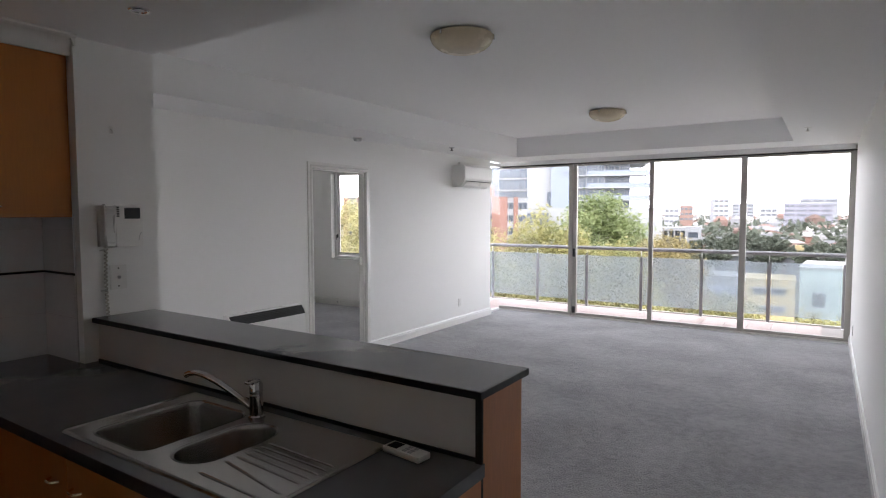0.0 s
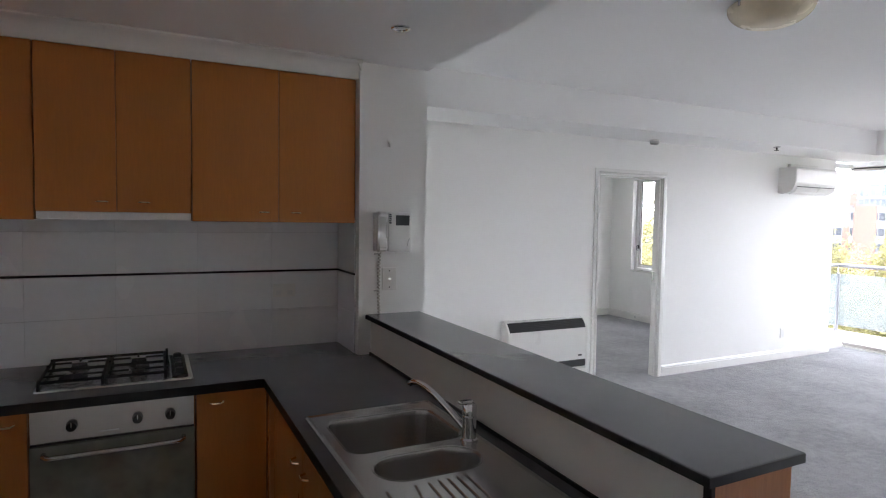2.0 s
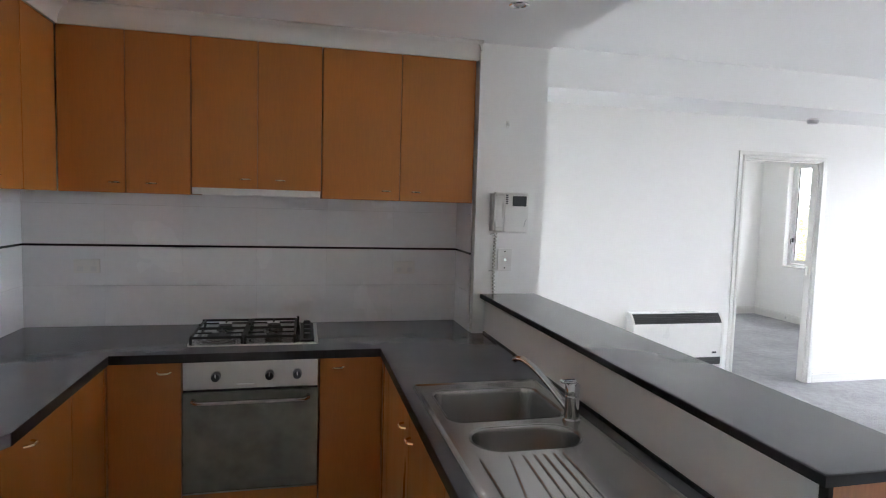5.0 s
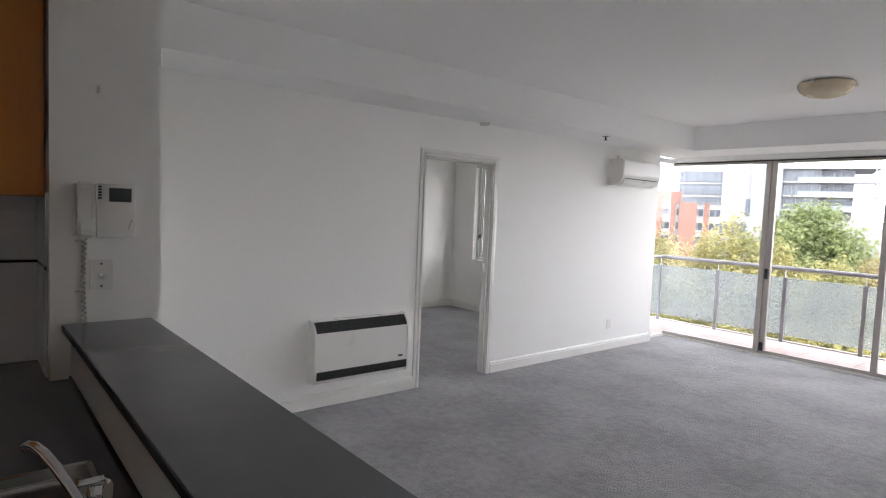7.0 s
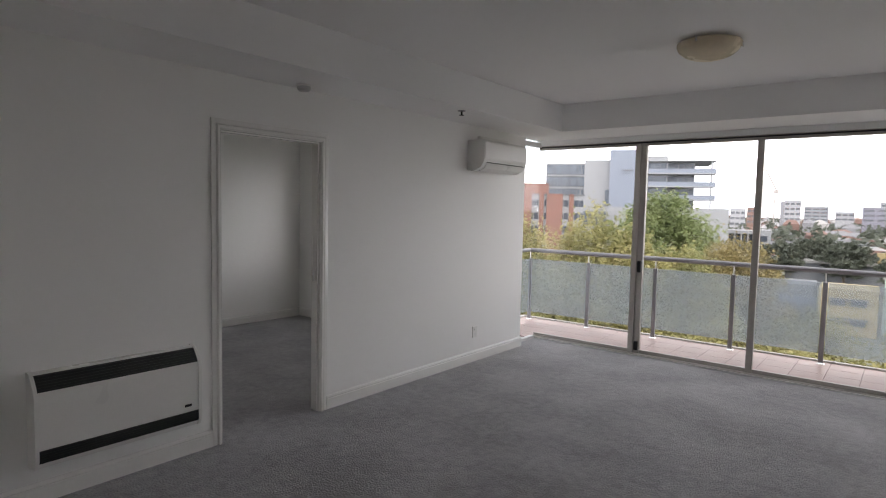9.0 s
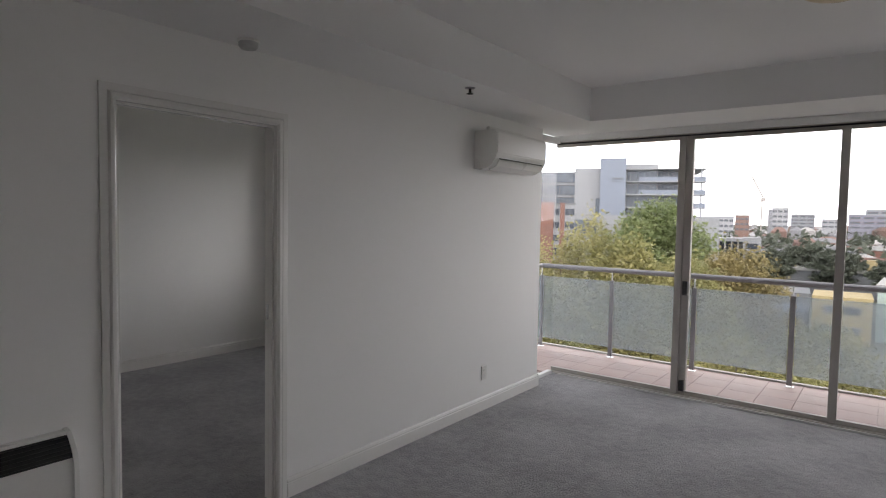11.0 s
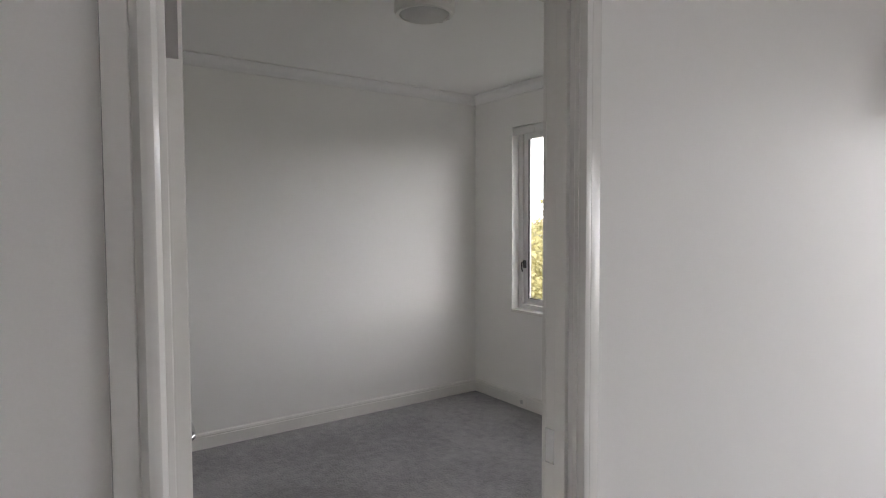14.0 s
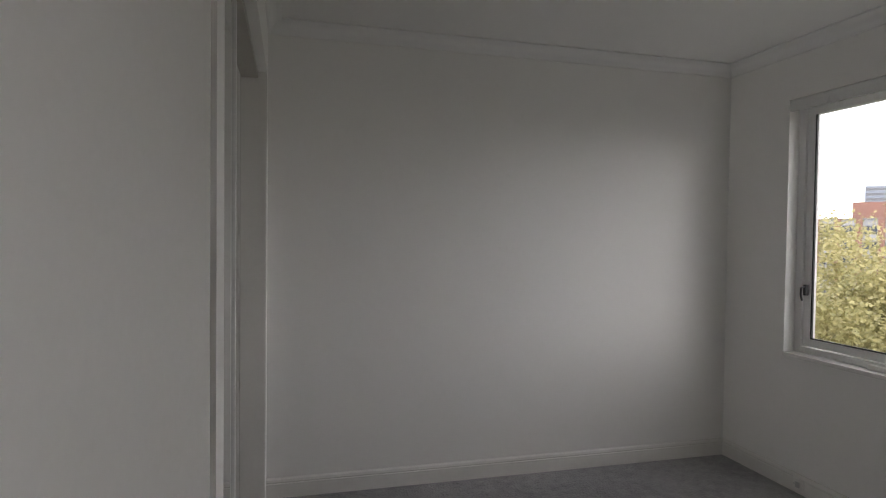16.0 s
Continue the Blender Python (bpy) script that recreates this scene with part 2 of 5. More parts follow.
def carpet(name, base):
    """Cut-pile carpet: tufts, brushed patches and a coarse relief."""
    m, t, p = tree_of(name)
    co = t.nodes.new("ShaderNodeTexCoord")
    ns = []
    for s, d in ((1.6, 5), (16, 4), (80, 3), (420, 2)):
        n = t.nodes.new("ShaderNodeTexNoise")
        n.inputs["Scale"].default_value, n.inputs["Detail"].default_value = s, d
        t.links.new(co.outputs["Object"], n.inputs["Vector"])
        ns.append(n)

    def mixed(a, b, w):
        mx = t.nodes.new("ShaderNodeMath")
        mx.operation, mx.inputs[1].default_value = "MULTIPLY", 1 - w
        my = t.nodes.new("ShaderNodeMath")
        my.operation, my.inputs[1].default_value = "MULTIPLY_ADD", w
        t.links.new(a, mx.inputs[0])
        t.links.new(b, my.inputs[0])
        t.links.new(mx.outputs[0], my.inputs[2])
        return my.outputs[0]
    v = mixed(mixed(ns[0].outputs["Fac"], ns[1].outputs["Fac"], 0.42), mixed(ns[2].outputs["Fac"], ns[3].outputs["Fac"], 0.5), 0.45)
    ramp = t.nodes.new("ShaderNodeValToRGB")
    ramp.color_ramp.elements[0].position, ramp.color_ramp.elements[1].position = 0.43, 0.58
    ramp.color_ramp.elements[0].color = (*(c * 0.72 for c in base), 1)
    ramp.color_ramp.elements[1].color = (*(c * 1.2 for c in base), 1)
    t.links.new(v, ramp.inputs[0])
    t.links.new(ramp.outputs[0], p.inputs["Base Color"])
    p.inputs["Roughness"].default_value, p.inputs["Specular IOR Level"].default_value = 0.95, 0.1
    p.inputs["Sheen Weight"].default_value, p.inputs["Sheen Roughness"].default_value = 0.25, 0.5
    b1, b2 = t.nodes.new("ShaderNodeBump"), t.nodes.new("ShaderNodeBump")
    b1.inputs["Strength"].default_value, b1.inputs["Distance"].default_value = 0.42, 0.010
    b2.inputs["Strength"].default_value, b2.inputs["Distance"].default_value = 1.0, 0.012
    t.links.new(ns[1].outputs["Fac"], b1.inputs["Height"])
    t.links.new(ns[2].outputs["Fac"], b2.inputs["Height"])
    t.links.new(b1.outputs[0], b2.inputs["Normal"])
    t.links.new(b2.outputs[0], p.inputs["Normal"])
    return m


M_CARPET = carpet("grey_carpet", (0.335, 0.332, 0.343))


# ---- builders ----
def box(bm, x0, x1, y0, y1, z0, z1, bevel=0.0):
    vs = bmesh.ops.create_cube(bm, size=1)["verts"]
    for v in vs:
        v.co = ((x0 + x1) / 2 + v.co.x * (x1 - x0), (y0 + y1) / 2 + v.co.y * (y1 - y0), (z0 + z1) / 2 + v.co.z * (z1 - z0))
    if bevel:
        es = list({e for v in vs for e in v.link_edges})
        bmesh.ops.bevel(bm, geom=es, offset=bevel, segments=2, affect="EDGES", profile=0.6)
    return bm


def B(*args):
    return box(bmesh.new(), *args)


def prism(bm, pts, axis, a, b):
    """A flat outline pushed along an axis from a to b. pts are in the other two axes, in order x, y, z."""
    def at(u, v, w):
        return {"x": (w, u, v), "y": (u, w, v), "z": (u, v, w)}[axis]
    r0 = [bm.verts.new(at(u, v, a)) for u, v in pts]
    r1 = [bm.verts.new(at(u, v, b)) for u, v in pts]
    n = len(pts)
    bm.faces.new(r0)
    bm.faces.new(r1[::-1])
    for i in range(n):
        bm.faces.new((r0[i], r1[i], r1[(i + 1) % n], r0[(i + 1) % n]))
    return bm


def tube(bm, pts, r, seg=10, r_end=None):
    """A round bar along a line of points."""
    pts = [Vector(p) for p in pts]
    rings = []
    up = None
    for i, p in enumerate(pts):
        d = (pts[min(i + 1, len(pts) - 1)] - pts[max(i - 1, 0)]).normalized()
        if up is None:
            up = d.orthogonal().normalized()
        up = (up - d * up.dot(d)).normalized()
        side = d.cross(up)
        rr = r + (r_end - r) * i / (len(pts) - 1) if r_end is not None else r
        rings.append([bm.verts.new(p + (up * math.cos(2 * math.pi * k / seg) + side * math.sin(2 * math.pi * k / seg)) * rr) for k in range(seg)])
    for q0, q1 in zip(rings, rings[1:]):
        for k in range(seg):
            bm.faces.new((q0[k], q0[(k + 1) % seg], q1[(k + 1) % seg], q1[k]))
    bm.faces.new(rings[0][::-1])
    bm.faces.new(rings[-1])
    return bm


def lathe(bm, prof, c, seg=32):
    """A turned shape about an upright axis through c; prof is (radius, height) from one end to the other."""
    rings = []
    for r, z in prof:
        if r < 1e-5:
            rings.append([bm.verts.new((c[0], c[1], c[2] + z))])
        else:
            rings.append([bm.verts.new((c[0] + r * math.cos(2 * math.pi * k / seg), c[1] + r * math.sin(2 * math.pi * k / seg), c[2] + z)) for k in range(seg)])
    for a, b in zip(rings, rings[1:]):
        for k in range(seg):
            f = [a[k % len(a)], a[(k + 1) % len(a)], b[(k + 1) % len(b)], b[k % len(b)]]
            f = list(dict.fromkeys(f))
            if len(f) > 2:
                bm.faces.new(f)
    return bm


def finish(bm, smooth=False):
    bmesh.ops.recalc_face_normals(bm, faces=bm.faces)
    if smooth:
        for f in bm.faces:
            f.smooth = True
        for e in bm.edges:
            if len(e.link_faces) == 2 and e.calc_face_angle(0) > 0.6:
                e.smooth = False
    return bm


def mesh_of(name, bm, material, origin=(0, 0, 0), smooth=False):
    finish(bm, smooth)
    bmesh.ops.translate(bm, verts=bm.verts, vec=-Vector(origin))
    me = bpy.data.meshes.new(name)
    bm.to_mesh(me)
    bm.free()
    me.materials.append(material)
    return me


def origin_of(ob):
    o = Vector((0, 0, 0))
    while ob:
        o += ob.location
        ob = ob.parent
    return o


def part(name, bm, material, parent, label="", smooth=False):
    """One mesh under a thing or a part, given in world metres."""
    ob = new(name, mesh_of(name, bm, material, origin_of(parent), smooth))
    ob.parent = parent
    if label:
        tagged(ob, label)
    return ob


def thing(name, at, label, category, group="", kind=""):
    ob = new(name)
    ob.location = at
    ob.empty_display_size = 0.05
    return tagged(ob, label, category, group, kind)


def solid(name, bm, material, label, category, at=(0, 0, 0), smooth=False, group=""):
    """A thing that is one mesh."""
    ob = new(name, mesh_of(name, bm, material, at, smooth))
    ob.location = at
    return tagged(ob, label, category, group)


def structure(name, bm, material, label, category="", smooth=False):
    return tagged(new(name, mesh_of(name, bm, material, (0, 0, 0), smooth)), label, category, "", "structure")


# ---- the flat: sizes ----
XR = 4.69          # face of the long blank wall
XB = -3.34         # bedroom's end wall
YB = 7.81          # bedroom's window wall
YW = 8.95          # line of the living-room glazing
WT = 0.085          # thickness of the wall between the rooms
ZK, ZT = 2.437, 2.70   # low ceiling, raised ceiling
ZBC = 2.69         # bedroom ceiling
ZC, ZB = 0.87, 1.085   # benchtop, raised bar
DY0, DY1, DZ = 4.612, 5.425, 2.058   # bedroom doorway
XK = 1.03          # kitchen's back wall
YKL = -0.605       # kitchen's side wall
TX0, TX1, TY0, TY1 = 0.55, 4.06, 2.115, 8.20   # raised ceiling

# floors
f_bm = B(0.0, XR, 2.04, YW - 0.05, -0.2, 0.0)
box(f_bm, XB, 0.0, 4.0, YB, -0.2, 0.0)
box(f_bm, -0.13, 0.0, YB, YW - 0.05, -0.2, 0.0)
structure("floor_carpet", f_bm, M_CARPET, "soft grey cut-pile carpet with brushed patches", "floor")
structure("floor_kitchen", B(0.9, XR, -3.0, 2.04, -0.2, -0.004), M_FLOORT, "pale kitchen floor tile", "floor")

# walls
w = B(-WT, 0, 2.0, DY0 - 0.02, 0, ZBC + 0.1)
box(w, -WT, 0, DY1 + 0.02, 8.40, 0, ZBC + 0.1)
box(w, -WT, 0, DY0 - 0.02, DY1 + 0.02, DZ + 0.02, ZBC + 0.1)
box(w, -0.14, -WT, YB + 0.2, 8.40, 0, ZBC + 0.1)
structure("wall_living", w, M_WALL, "plain white plaster wall with a doorway", "wall")
structure("wall_right", B(XR, XR + 0.12, -3.0, 10.25, -0.25, 2.8), M_WALL, "long blank white plaster wall", "wall")
structure("wall_nib", B(XK, 1.41, 1.722, 2.112, 0, ZK), M_WALL, "white wall nib at the end of the bar", "wall")
structure("wall_side", B(0, XK, 2.0, 2.112, 0, 2.8), M_WALL, "white plaster side wall", "wall")
structure("wall_kitchen_back", B(XK - 0.12, XK, YKL - 0.12, 1.722, 0, 2.8), M_WALL, "white kitchen wall", "wall")
structure("wall_kitchen_side", B(XK, 2.75, YKL - 0.12, YKL, 0, 2.8), M_WALL, "white kitchen side wall", "wall")
# the hall is out of view; its end wall is added to bounce light
structure("wall_hall", B(2.63, 2.75, -3.0, YKL - 0.12, 0, 2.8), M_WALL, "white hall wall", "wall")
structure("wall_hall_bounce", B(2.63, XR + 0.12, -1.72, -1.6, 0, 2.8), M_WALL, "unseen white wall set close to bounce light", "wall")
bar_w = structure("wall_bar", B(1.41, 3.578, 1.792, 2.04, 0, 1.066), M_WALL, "low white wall under the raised bar", "wall")
structure("wall_bed_end", B(XB - 0.2, XB, 3.9, YB + 0.2, -0.2, 2.9), M_WALL, "white bedroom end wall", "wall")
BX0, BX1, BZ0, BZ1 = -2.842, -1.22, 0.808, 2.355
w = B(XB, BX0, YB, YB + 0.2, -0.2, 2.9)
box(w, BX1, -WT, YB, YB + 0.2, -0.2, 2.9)
box(w, BX0, BX1, YB, YB + 0.2, -0.2, BZ0)
box(w, BX0, BX1, YB, YB + 0.2, BZ1, 2.9)
structure("wall_bed_window", w, M_WALL, "white bedroom wall with a window", "wall")
RX0, RX1, RZ, RY = -3.22, -1.12, 2.37, 4.745
w = B(XB, RX0, 4.6, RY, 0, ZBC)
box(w, RX1, -1.0, 4.6, RY, 0, ZBC)
box(w, RX0, RX1, 4.6, RY, RZ, ZBC)
box(w, XB, -1.0, 3.9, 4.02, 0, ZBC)
box(w, -1.0, -WT, 4.42, 4.54, 0, ZBC)
box(w, -1.1, -1.0, 4.02, 4.6, 0, ZBC)
structure("wall_robe", w, M_WALL, "white bedroom wall with a wardrobe opening", "wall")
structure("wall_window_head", B(-0.14, XR, YW - 0.02, YW + 0.2, 2.405, 2.9), M_WALL, "white wall strip over the glazing", "wall")

# ceilings
c = B(0, TX0, TY0, YW - 0.02, ZK - 0.015, 2.95)
box(c, TX1, XR, TY0, YW - 0.02, ZK - 0.015, 2.95)
box(c, TX0, TX1, TY1, YW - 0.02, ZK - 0.015, 2.95)
box(c, -0.13, 0, 8.40, YW - 0.02, ZK - 0.015, 2.95)
structure("ceiling_soffit", c, M_CEIL, "lowered white plaster ceiling along the walls", "ceiling")
structure("ceiling_raised", B(TX0, TX1, TY0, TY1, ZT, 2.95), M_CEIL, "raised white plaster ceiling", "ceiling")
structure("ceiling_kitchen", B(0.9, XR, -3.0, TY0, ZK, 2.95), M_CEIL, "low white kitchen ceiling", "ceiling")
structure("ceiling_bedroom", B(XB, -WT, 4.02, YB, ZBC, 2.95), M_CEIL, "white bedroom ceiling", "ceiling")


# cornices
def cove(d):
    """The outline of a cove cornice: out from the wall, down from the ceiling."""
    pts = [(0, 0), (d, 0), (d, -0.10 * d)]
    for i in range(7):
        a = math.pi / 2 * i / 6
        pts.append((d * 0.9 - d * 0.72 * math.sin(a), -d * 0.18 - d * 0.72 * (1 - math.cos(a))))
    return pts + [(0.10 * d, -d), (0, -d)]


cb = prism(bmesh.new(), [(RY + u, ZBC + v) for u, v in cove(0.075)], "x", XB, -1.0)
prism(cb, [(YB - u, ZBC + v) for u, v in cove(0.075)], "x", XB, -WT)
prism(cb, [(XB + u, ZBC + v) for u, v in cove(0.075)], "y", RY, YB)
structure("cornice_bedroom", cb, M_CEIL, "white plaster cove cornice", "cornice", True)
XU, YU = 1.365, -0.31      # fronts of the wall cabinets
cb = prism(bmesh.new(), [(XU + 0.004 + u, ZK + v) for u, v in cove(0.088)], "y", YU + 0.004, 1.722)
prism(cb, [(YU + 0.004 + u, ZK + v) for u, v in cove(0.088)], "x", XU + 0.004, 2.7)
prism(cb, [(1.722 - u, ZK + v) for u, v in cove(0.05)], "x", XU + 0.06, 1.44)
structure("cornice_kitchen", cb, M_TRIM, "white plaster cornice over the cabinets", "cornice", True)

# skirtings and door trim
SK = [(0, 0), (0.016, 0), (0.016, 0.080), (0.012, 0.085), (0.015, 0.091), (0.011, 0.104), (0.004, 0.112), (0, 0.112)]
sb = prism(bmesh.new(), [(u, v) for u, v in SK], "y", 2.112, 4.543)
prism(sb, SK, "y", 5.496, 8.40)
prism(sb, [(8.40 + u, v) for u, v in SK], "x", -0.13, 0.016)
prism(sb, [(XR - u, v) for u, v in SK], "y", 2.0, YW - 0.06)
prism(sb, [(2.112 + u, v) for u, v in SK], "x", 0.016, 1.41)
structure("baseboard_living", sb, M_TRIM, "white moulded skirting board", "baseboard")
sb = prism(bmesh.new(), [(XB + u, v) for u, v in SK], "y", RY, YB)
prism(sb, [(YB - u, v) for u, v in SK], "x", XB + 0.016, -WT)
prism(sb, [(-WT - u, v) for u, v in SK], "y", DY1 + 0.07, YB - 0.016)
structure("baseboard_bedroom", sb, M_TRIM, "white moulded skirting board", "baseboard")

# architrave: a flat, a step and a rounded bead towards the opening
AR = [(0.0, 0.0), (0.0, 0.012), (0.004, 0.014), (0.030, 0.014), (0.033, 0.011), (0.036, 0.016), (0.041, 0.022), (0.049, 0.024), (0.057, 0.022), (0.063, 0.015), (0.066, 0.010), (0.069, 0.010), (0.069, 0.0)]


def architrave(name, side, y_out0, y_out1, z_top):
    """Trim round the doorway on one face of the wall, mitred; side +1 living room, -1 bedroom."""
    bm = bmesh.new()
    x0 = 0.0 if side > 0 else -WT
    rings = []
    for y, sy, z, sz in ((y_out0, 1, 0, 0), (y_out0, 1, z_top, -1), (y_out1, -1, z_top, -1), (y_out1, -1, 0, 0)):
        rings.append([bm.verts.new((x0 + side * h, y + sy * u, z + sz * u)) for u, h in AR])
    n = len(AR)
    for a, b in zip(rings, rings[1:]):
        for k in range(n):
            bm.faces.new((a[k], a[(k + 1) % n], b[(k + 1) % n], b[k]))
    bm.faces.new(rings[0])
    bm.faces.new(rings[-1])
    return structure(name, bm, M_TRIM, "white gloss moulded door architrave", "trim", True)


architrave("trim_living_door", 1, DY0 - 0.069, DY1 + 0.069, DZ + 0.069)
architrave("trim_bedroom_door", -1, DY0 - 0.069, DY1 + 0.069, DZ + 0.069)

# door frame, stops and leaf
door = thing("door_1", (-0.04, DY0, 0), "white flush bedroom door standing open against the robe wall", "door", kind="structure")
jl = B(-WT + 0.001, -0.001, DY0 - 0.02, DY0, 0, DZ)
part("jamb", jl, M_TRIM, door)
jr = part("jamb", B(-WT + 0.001, -0.001, DY1, DY1 + 0.02, 0, DZ), M_TRIM, door)
part("jamb", B(-WT + 0.001, -0.001, DY0 - 0.02, DY1 + 0.02, DZ, DZ + 0.02), M_TRIM, door)
part("door_stop", B(-0.046, -0.014, DY0, DY0 + 0.012, 0, DZ - 0.012, 0.002), M_TRIM, door)
part("door_stop", B(-0.046, -0.014, DY1 - 0.012, DY1, 0, DZ - 0.012, 0.002), M_TRIM, door)
part("door_stop", B(-0.046, -0.014, DY0, DY1, DZ - 0.012, DZ, 0.002), M_TRIM, door)
part("strike_plate", B(-0.082, -0.052, DY1 - 0.0025, DY1, 1.01, 1.09, 0.001), M_CHROME, jr, "small worn steel strike plate")
for hz in (0.25, 1.05, 1.86):
    part("hinge", tube(B(-0.084, -0.050, DY0, DY0 + 0.003, hz - 0.05, hz + 0.05, 0.001), [(-0.091, DY0 + 0.002, hz - 0.05), (-0.091, DY0 + 0.002, hz + 0.05)], 0.006), M_CHROME, door, "steel butt hinge", True)
LA = math.atan2(0.088, 0.79)
leaf_m = Matrix.Translation((-0.094, DY0 + 0.012, 0)) @ Matrix.Rotation(-LA, 4, "Z")


def leafed(bm):
    bmesh.ops.transform(bm, matrix=leaf_m, verts=bm.verts)
    return bm


leaf = part("leaf", leafed(B(-0.80, 0.0, 0.0, 0.037, 0.012, DZ - 0.004, 0.0015)), M_TRIM, door, "white gloss flush door leaf")
part("rose", leafed(tube(bmesh.new(), [(-0.742, 0.037, 1.018), (-0.742, 0.047, 1.018)], 0.026, 20)), M_CHROME, leaf, "round chrome rose", True)
lev = [(-0.742, 0.045, 1.018), (-0.742, 0.080, 1.018), (-0.738, 0.092, 1.018), (-0.725, 0.099, 1.018), (-0.68, 0.100, 1.017), (-0.64, 0.097, 1.012), (-0.625, 0.085, 1.010)]
part("lever_handle", leafed(tube(bmesh.new(), lev, 0.0085, 12)), M_CHROME, leaf, "curved chrome lever handle", True)
for hz in (0.25, 1.05, 1.86):
    part("hinge_plate", leafed(B(0.0, 0.0016, 0.006, 0.031, hz - 0.05, hz + 0.05, 0.0006)), M_STEEL, leaf, "brushed steel hinge plate")
part("latch_plate", leafed(B(-0.802, -0.799, 0.008, 0.030, 1.0, 1.1)), M_CHROME, leaf)

# ---- glazing of the living room ----
def frame_bar(name, parent, *dims):
    return part(name, B(*dims, 0.003), M_ALU, parent)


win = thing("window_1", (2.3, YW, 0), "wall of champagne aluminium sliding doors with clear glass", "window", kind="structure")
frame_bar("sill_track", win, -0.14, XR, YW - 0.05, YW + 0.06, -0.02, 0.022)
part("sill_lip", B(-0.14, XR, YW - 0.062, YW - 0.05, 0.0, 0.016, 0.002), M_ALUW, win, "pale aluminium threshold lip")
frame_bar("head_track", win, -0.14, XR, YW - 0.05, YW + 0.06, 2.352, 2.407)
part("head_gap", B(-0.10, XR, YW - 0.052, YW - 0.046, 2.338, 2.353), M_RUBBER, win)
part("blind_box", B(-0.12, XR - 0.02, YW - 0.085, YW - 0.05, 2.362, 2.42, 0.004), M_ALUW, win, "slim white blind head rail")
part("blind_bracket", B(-0.135, -0.06, 8.47, YW - 0.06, 2.345, 2.40, 0.006), M_ALUW, win, "white blind bracket at the glass corner")
ST = [(1.085, 1.145), (1.148, 1.21), (2.285, 2.345), (3.450, 3.525), (4.625, XR)]
for i, (a, b) in enumerate(ST):
    o = 0.0 if i in (0, 2) else 0.012
    frame_bar("stile", win, a, b, YW - 0.03 + o, YW + 0.02 + o, 0.022, 2.352)
for a, b, o in ((-0.12, 1.085, 0.0), (1.21, 2.285, 0.012), (2.345, 3.45, 0.0), (3.525, 4.625, 0.012)):
    frame_bar("bottom_rail", win, a, b, YW - 0.022 + o, YW + 0.014 + o, 0.022, 0.062)
    frame_bar("top_rail", win, a, b, YW - 0.022 + o, YW + 0.014 + o, 2.315, 2.352)
    part("glass_pane", B(a - 0.005, b + 0.005, YW - 0.006 + o, YW + 0.000 + o, 0.055, 2.325), M_GLASS, win, "clear glass")
part("glass_pane", B(-0.125, -0.119, 8.40, YW - 0.008, 0.03, 2.40), M_GLASS, win, "clear side pane at the corner")
part("side_sill", B(-0.14, -0.09, 8.40, YW - 0.05, 0.0, 0.034, 0.003), M_ALUW, win)
hb = B(1.186, 1.206, YW - 0.062, YW - 0.017, 0.93, 1.055, 0.004)
box(hb, 1.160, 1.19, YW - 0.045, YW - 0.017, 0.93, 1.055, 0.003)
part("pull_handle", hb, M_KNOB, win, "black sliding door pull")
part("door_lock", B(1.160, 1.205, YW - 0.05, YW - 0.017, 0.062, 0.16, 0.005), M_KNOB, win, "black door bolt")

# ---- balcony ----
bal = structure("balcony_slab", B(-1.0, XR, YW + 0.06, 10.22, -0.32, -0.045), M_BALC, "mortar bed of the balcony", "floor")
structure("balcony_edge", B(-1.06, XR, 10.22, 10.27, -0.34, -0.012), M_SLAB, "painted concrete balcony edge", "trim")
bs = B(-1.06, -1.0, 7.95, 10.22, -0.34, -0.012)
structure("balcony_side_edge", bs, M_SLAB, "painted concrete balcony edge", "trim")
structure("balcony_side_slab", B(-1.0, -0.14, 8.01, YW + 0.06, -0.32, -0.045), M_BALC, "mortar bed of the balcony", "floor")

rail = thing("balustrade", (1.9, 10.12, -0.03), "grey metal balcony balustrade with frosted glass panels", "balustrade")
part("handrail", tube(bmesh.new(), [(-0.88, 10.12, 1.0), (4.69, 10.12, 1.0)], 0.030, 14), M_RAIL, rail, "round grey metal handrail", True)
part("handrail", tube(bmesh.new(), [(-0.88, 8.05, 1.0), (-0.88, 10.14, 1.0)], 0.026, 14), M_RAIL, rail, "round grey metal handrail", True)
PX = [-0.88 + 0.921 * i for i in range(7)]


def rail_post(x, y):
    p = part("post", B(x - 0.024, x + 0.024, y - 0.014, y + 0.014, -0.02, 0.875, 0.003), M_RAIL, rail)
    part("stem", tube(bmesh.new(), [(x, y, 0.87), (x, y, 0.985)], 0.007), M_CHROME, p, "thin steel stem", True)
    part("base_plate", B(x - 0.04, x + 0.04, y - 0.04, y + 0.04, -0.042, -0.028, 0.004), M_CHROME, p, "steel base plate")
    for dx in (-0.026, 0.026):
        part("bolt", tube(bmesh.new(), [(x + dx, y - 0.026, -0.03), (x + dx, y - 0.026, -0.014)], 0.006, 6), M_CHROME, p)


for x in PX:
    rail_post(x, 10.12)
rail_post(-0.88, 9.2)
for a, b in zip(PX, PX[1:]):
    part("glass_panel", B(a + 0.03, b - 0.03, 10.115, 10.125, 0.085, 0.87, 0.002), M_FROST, rail, "frosted glass panel")
part("glass_panel", B(-0.885, -0.875, 9.23, 10.09, 0.085, 0.87, 0.002), M_FROST, rail, "frosted glass panel")
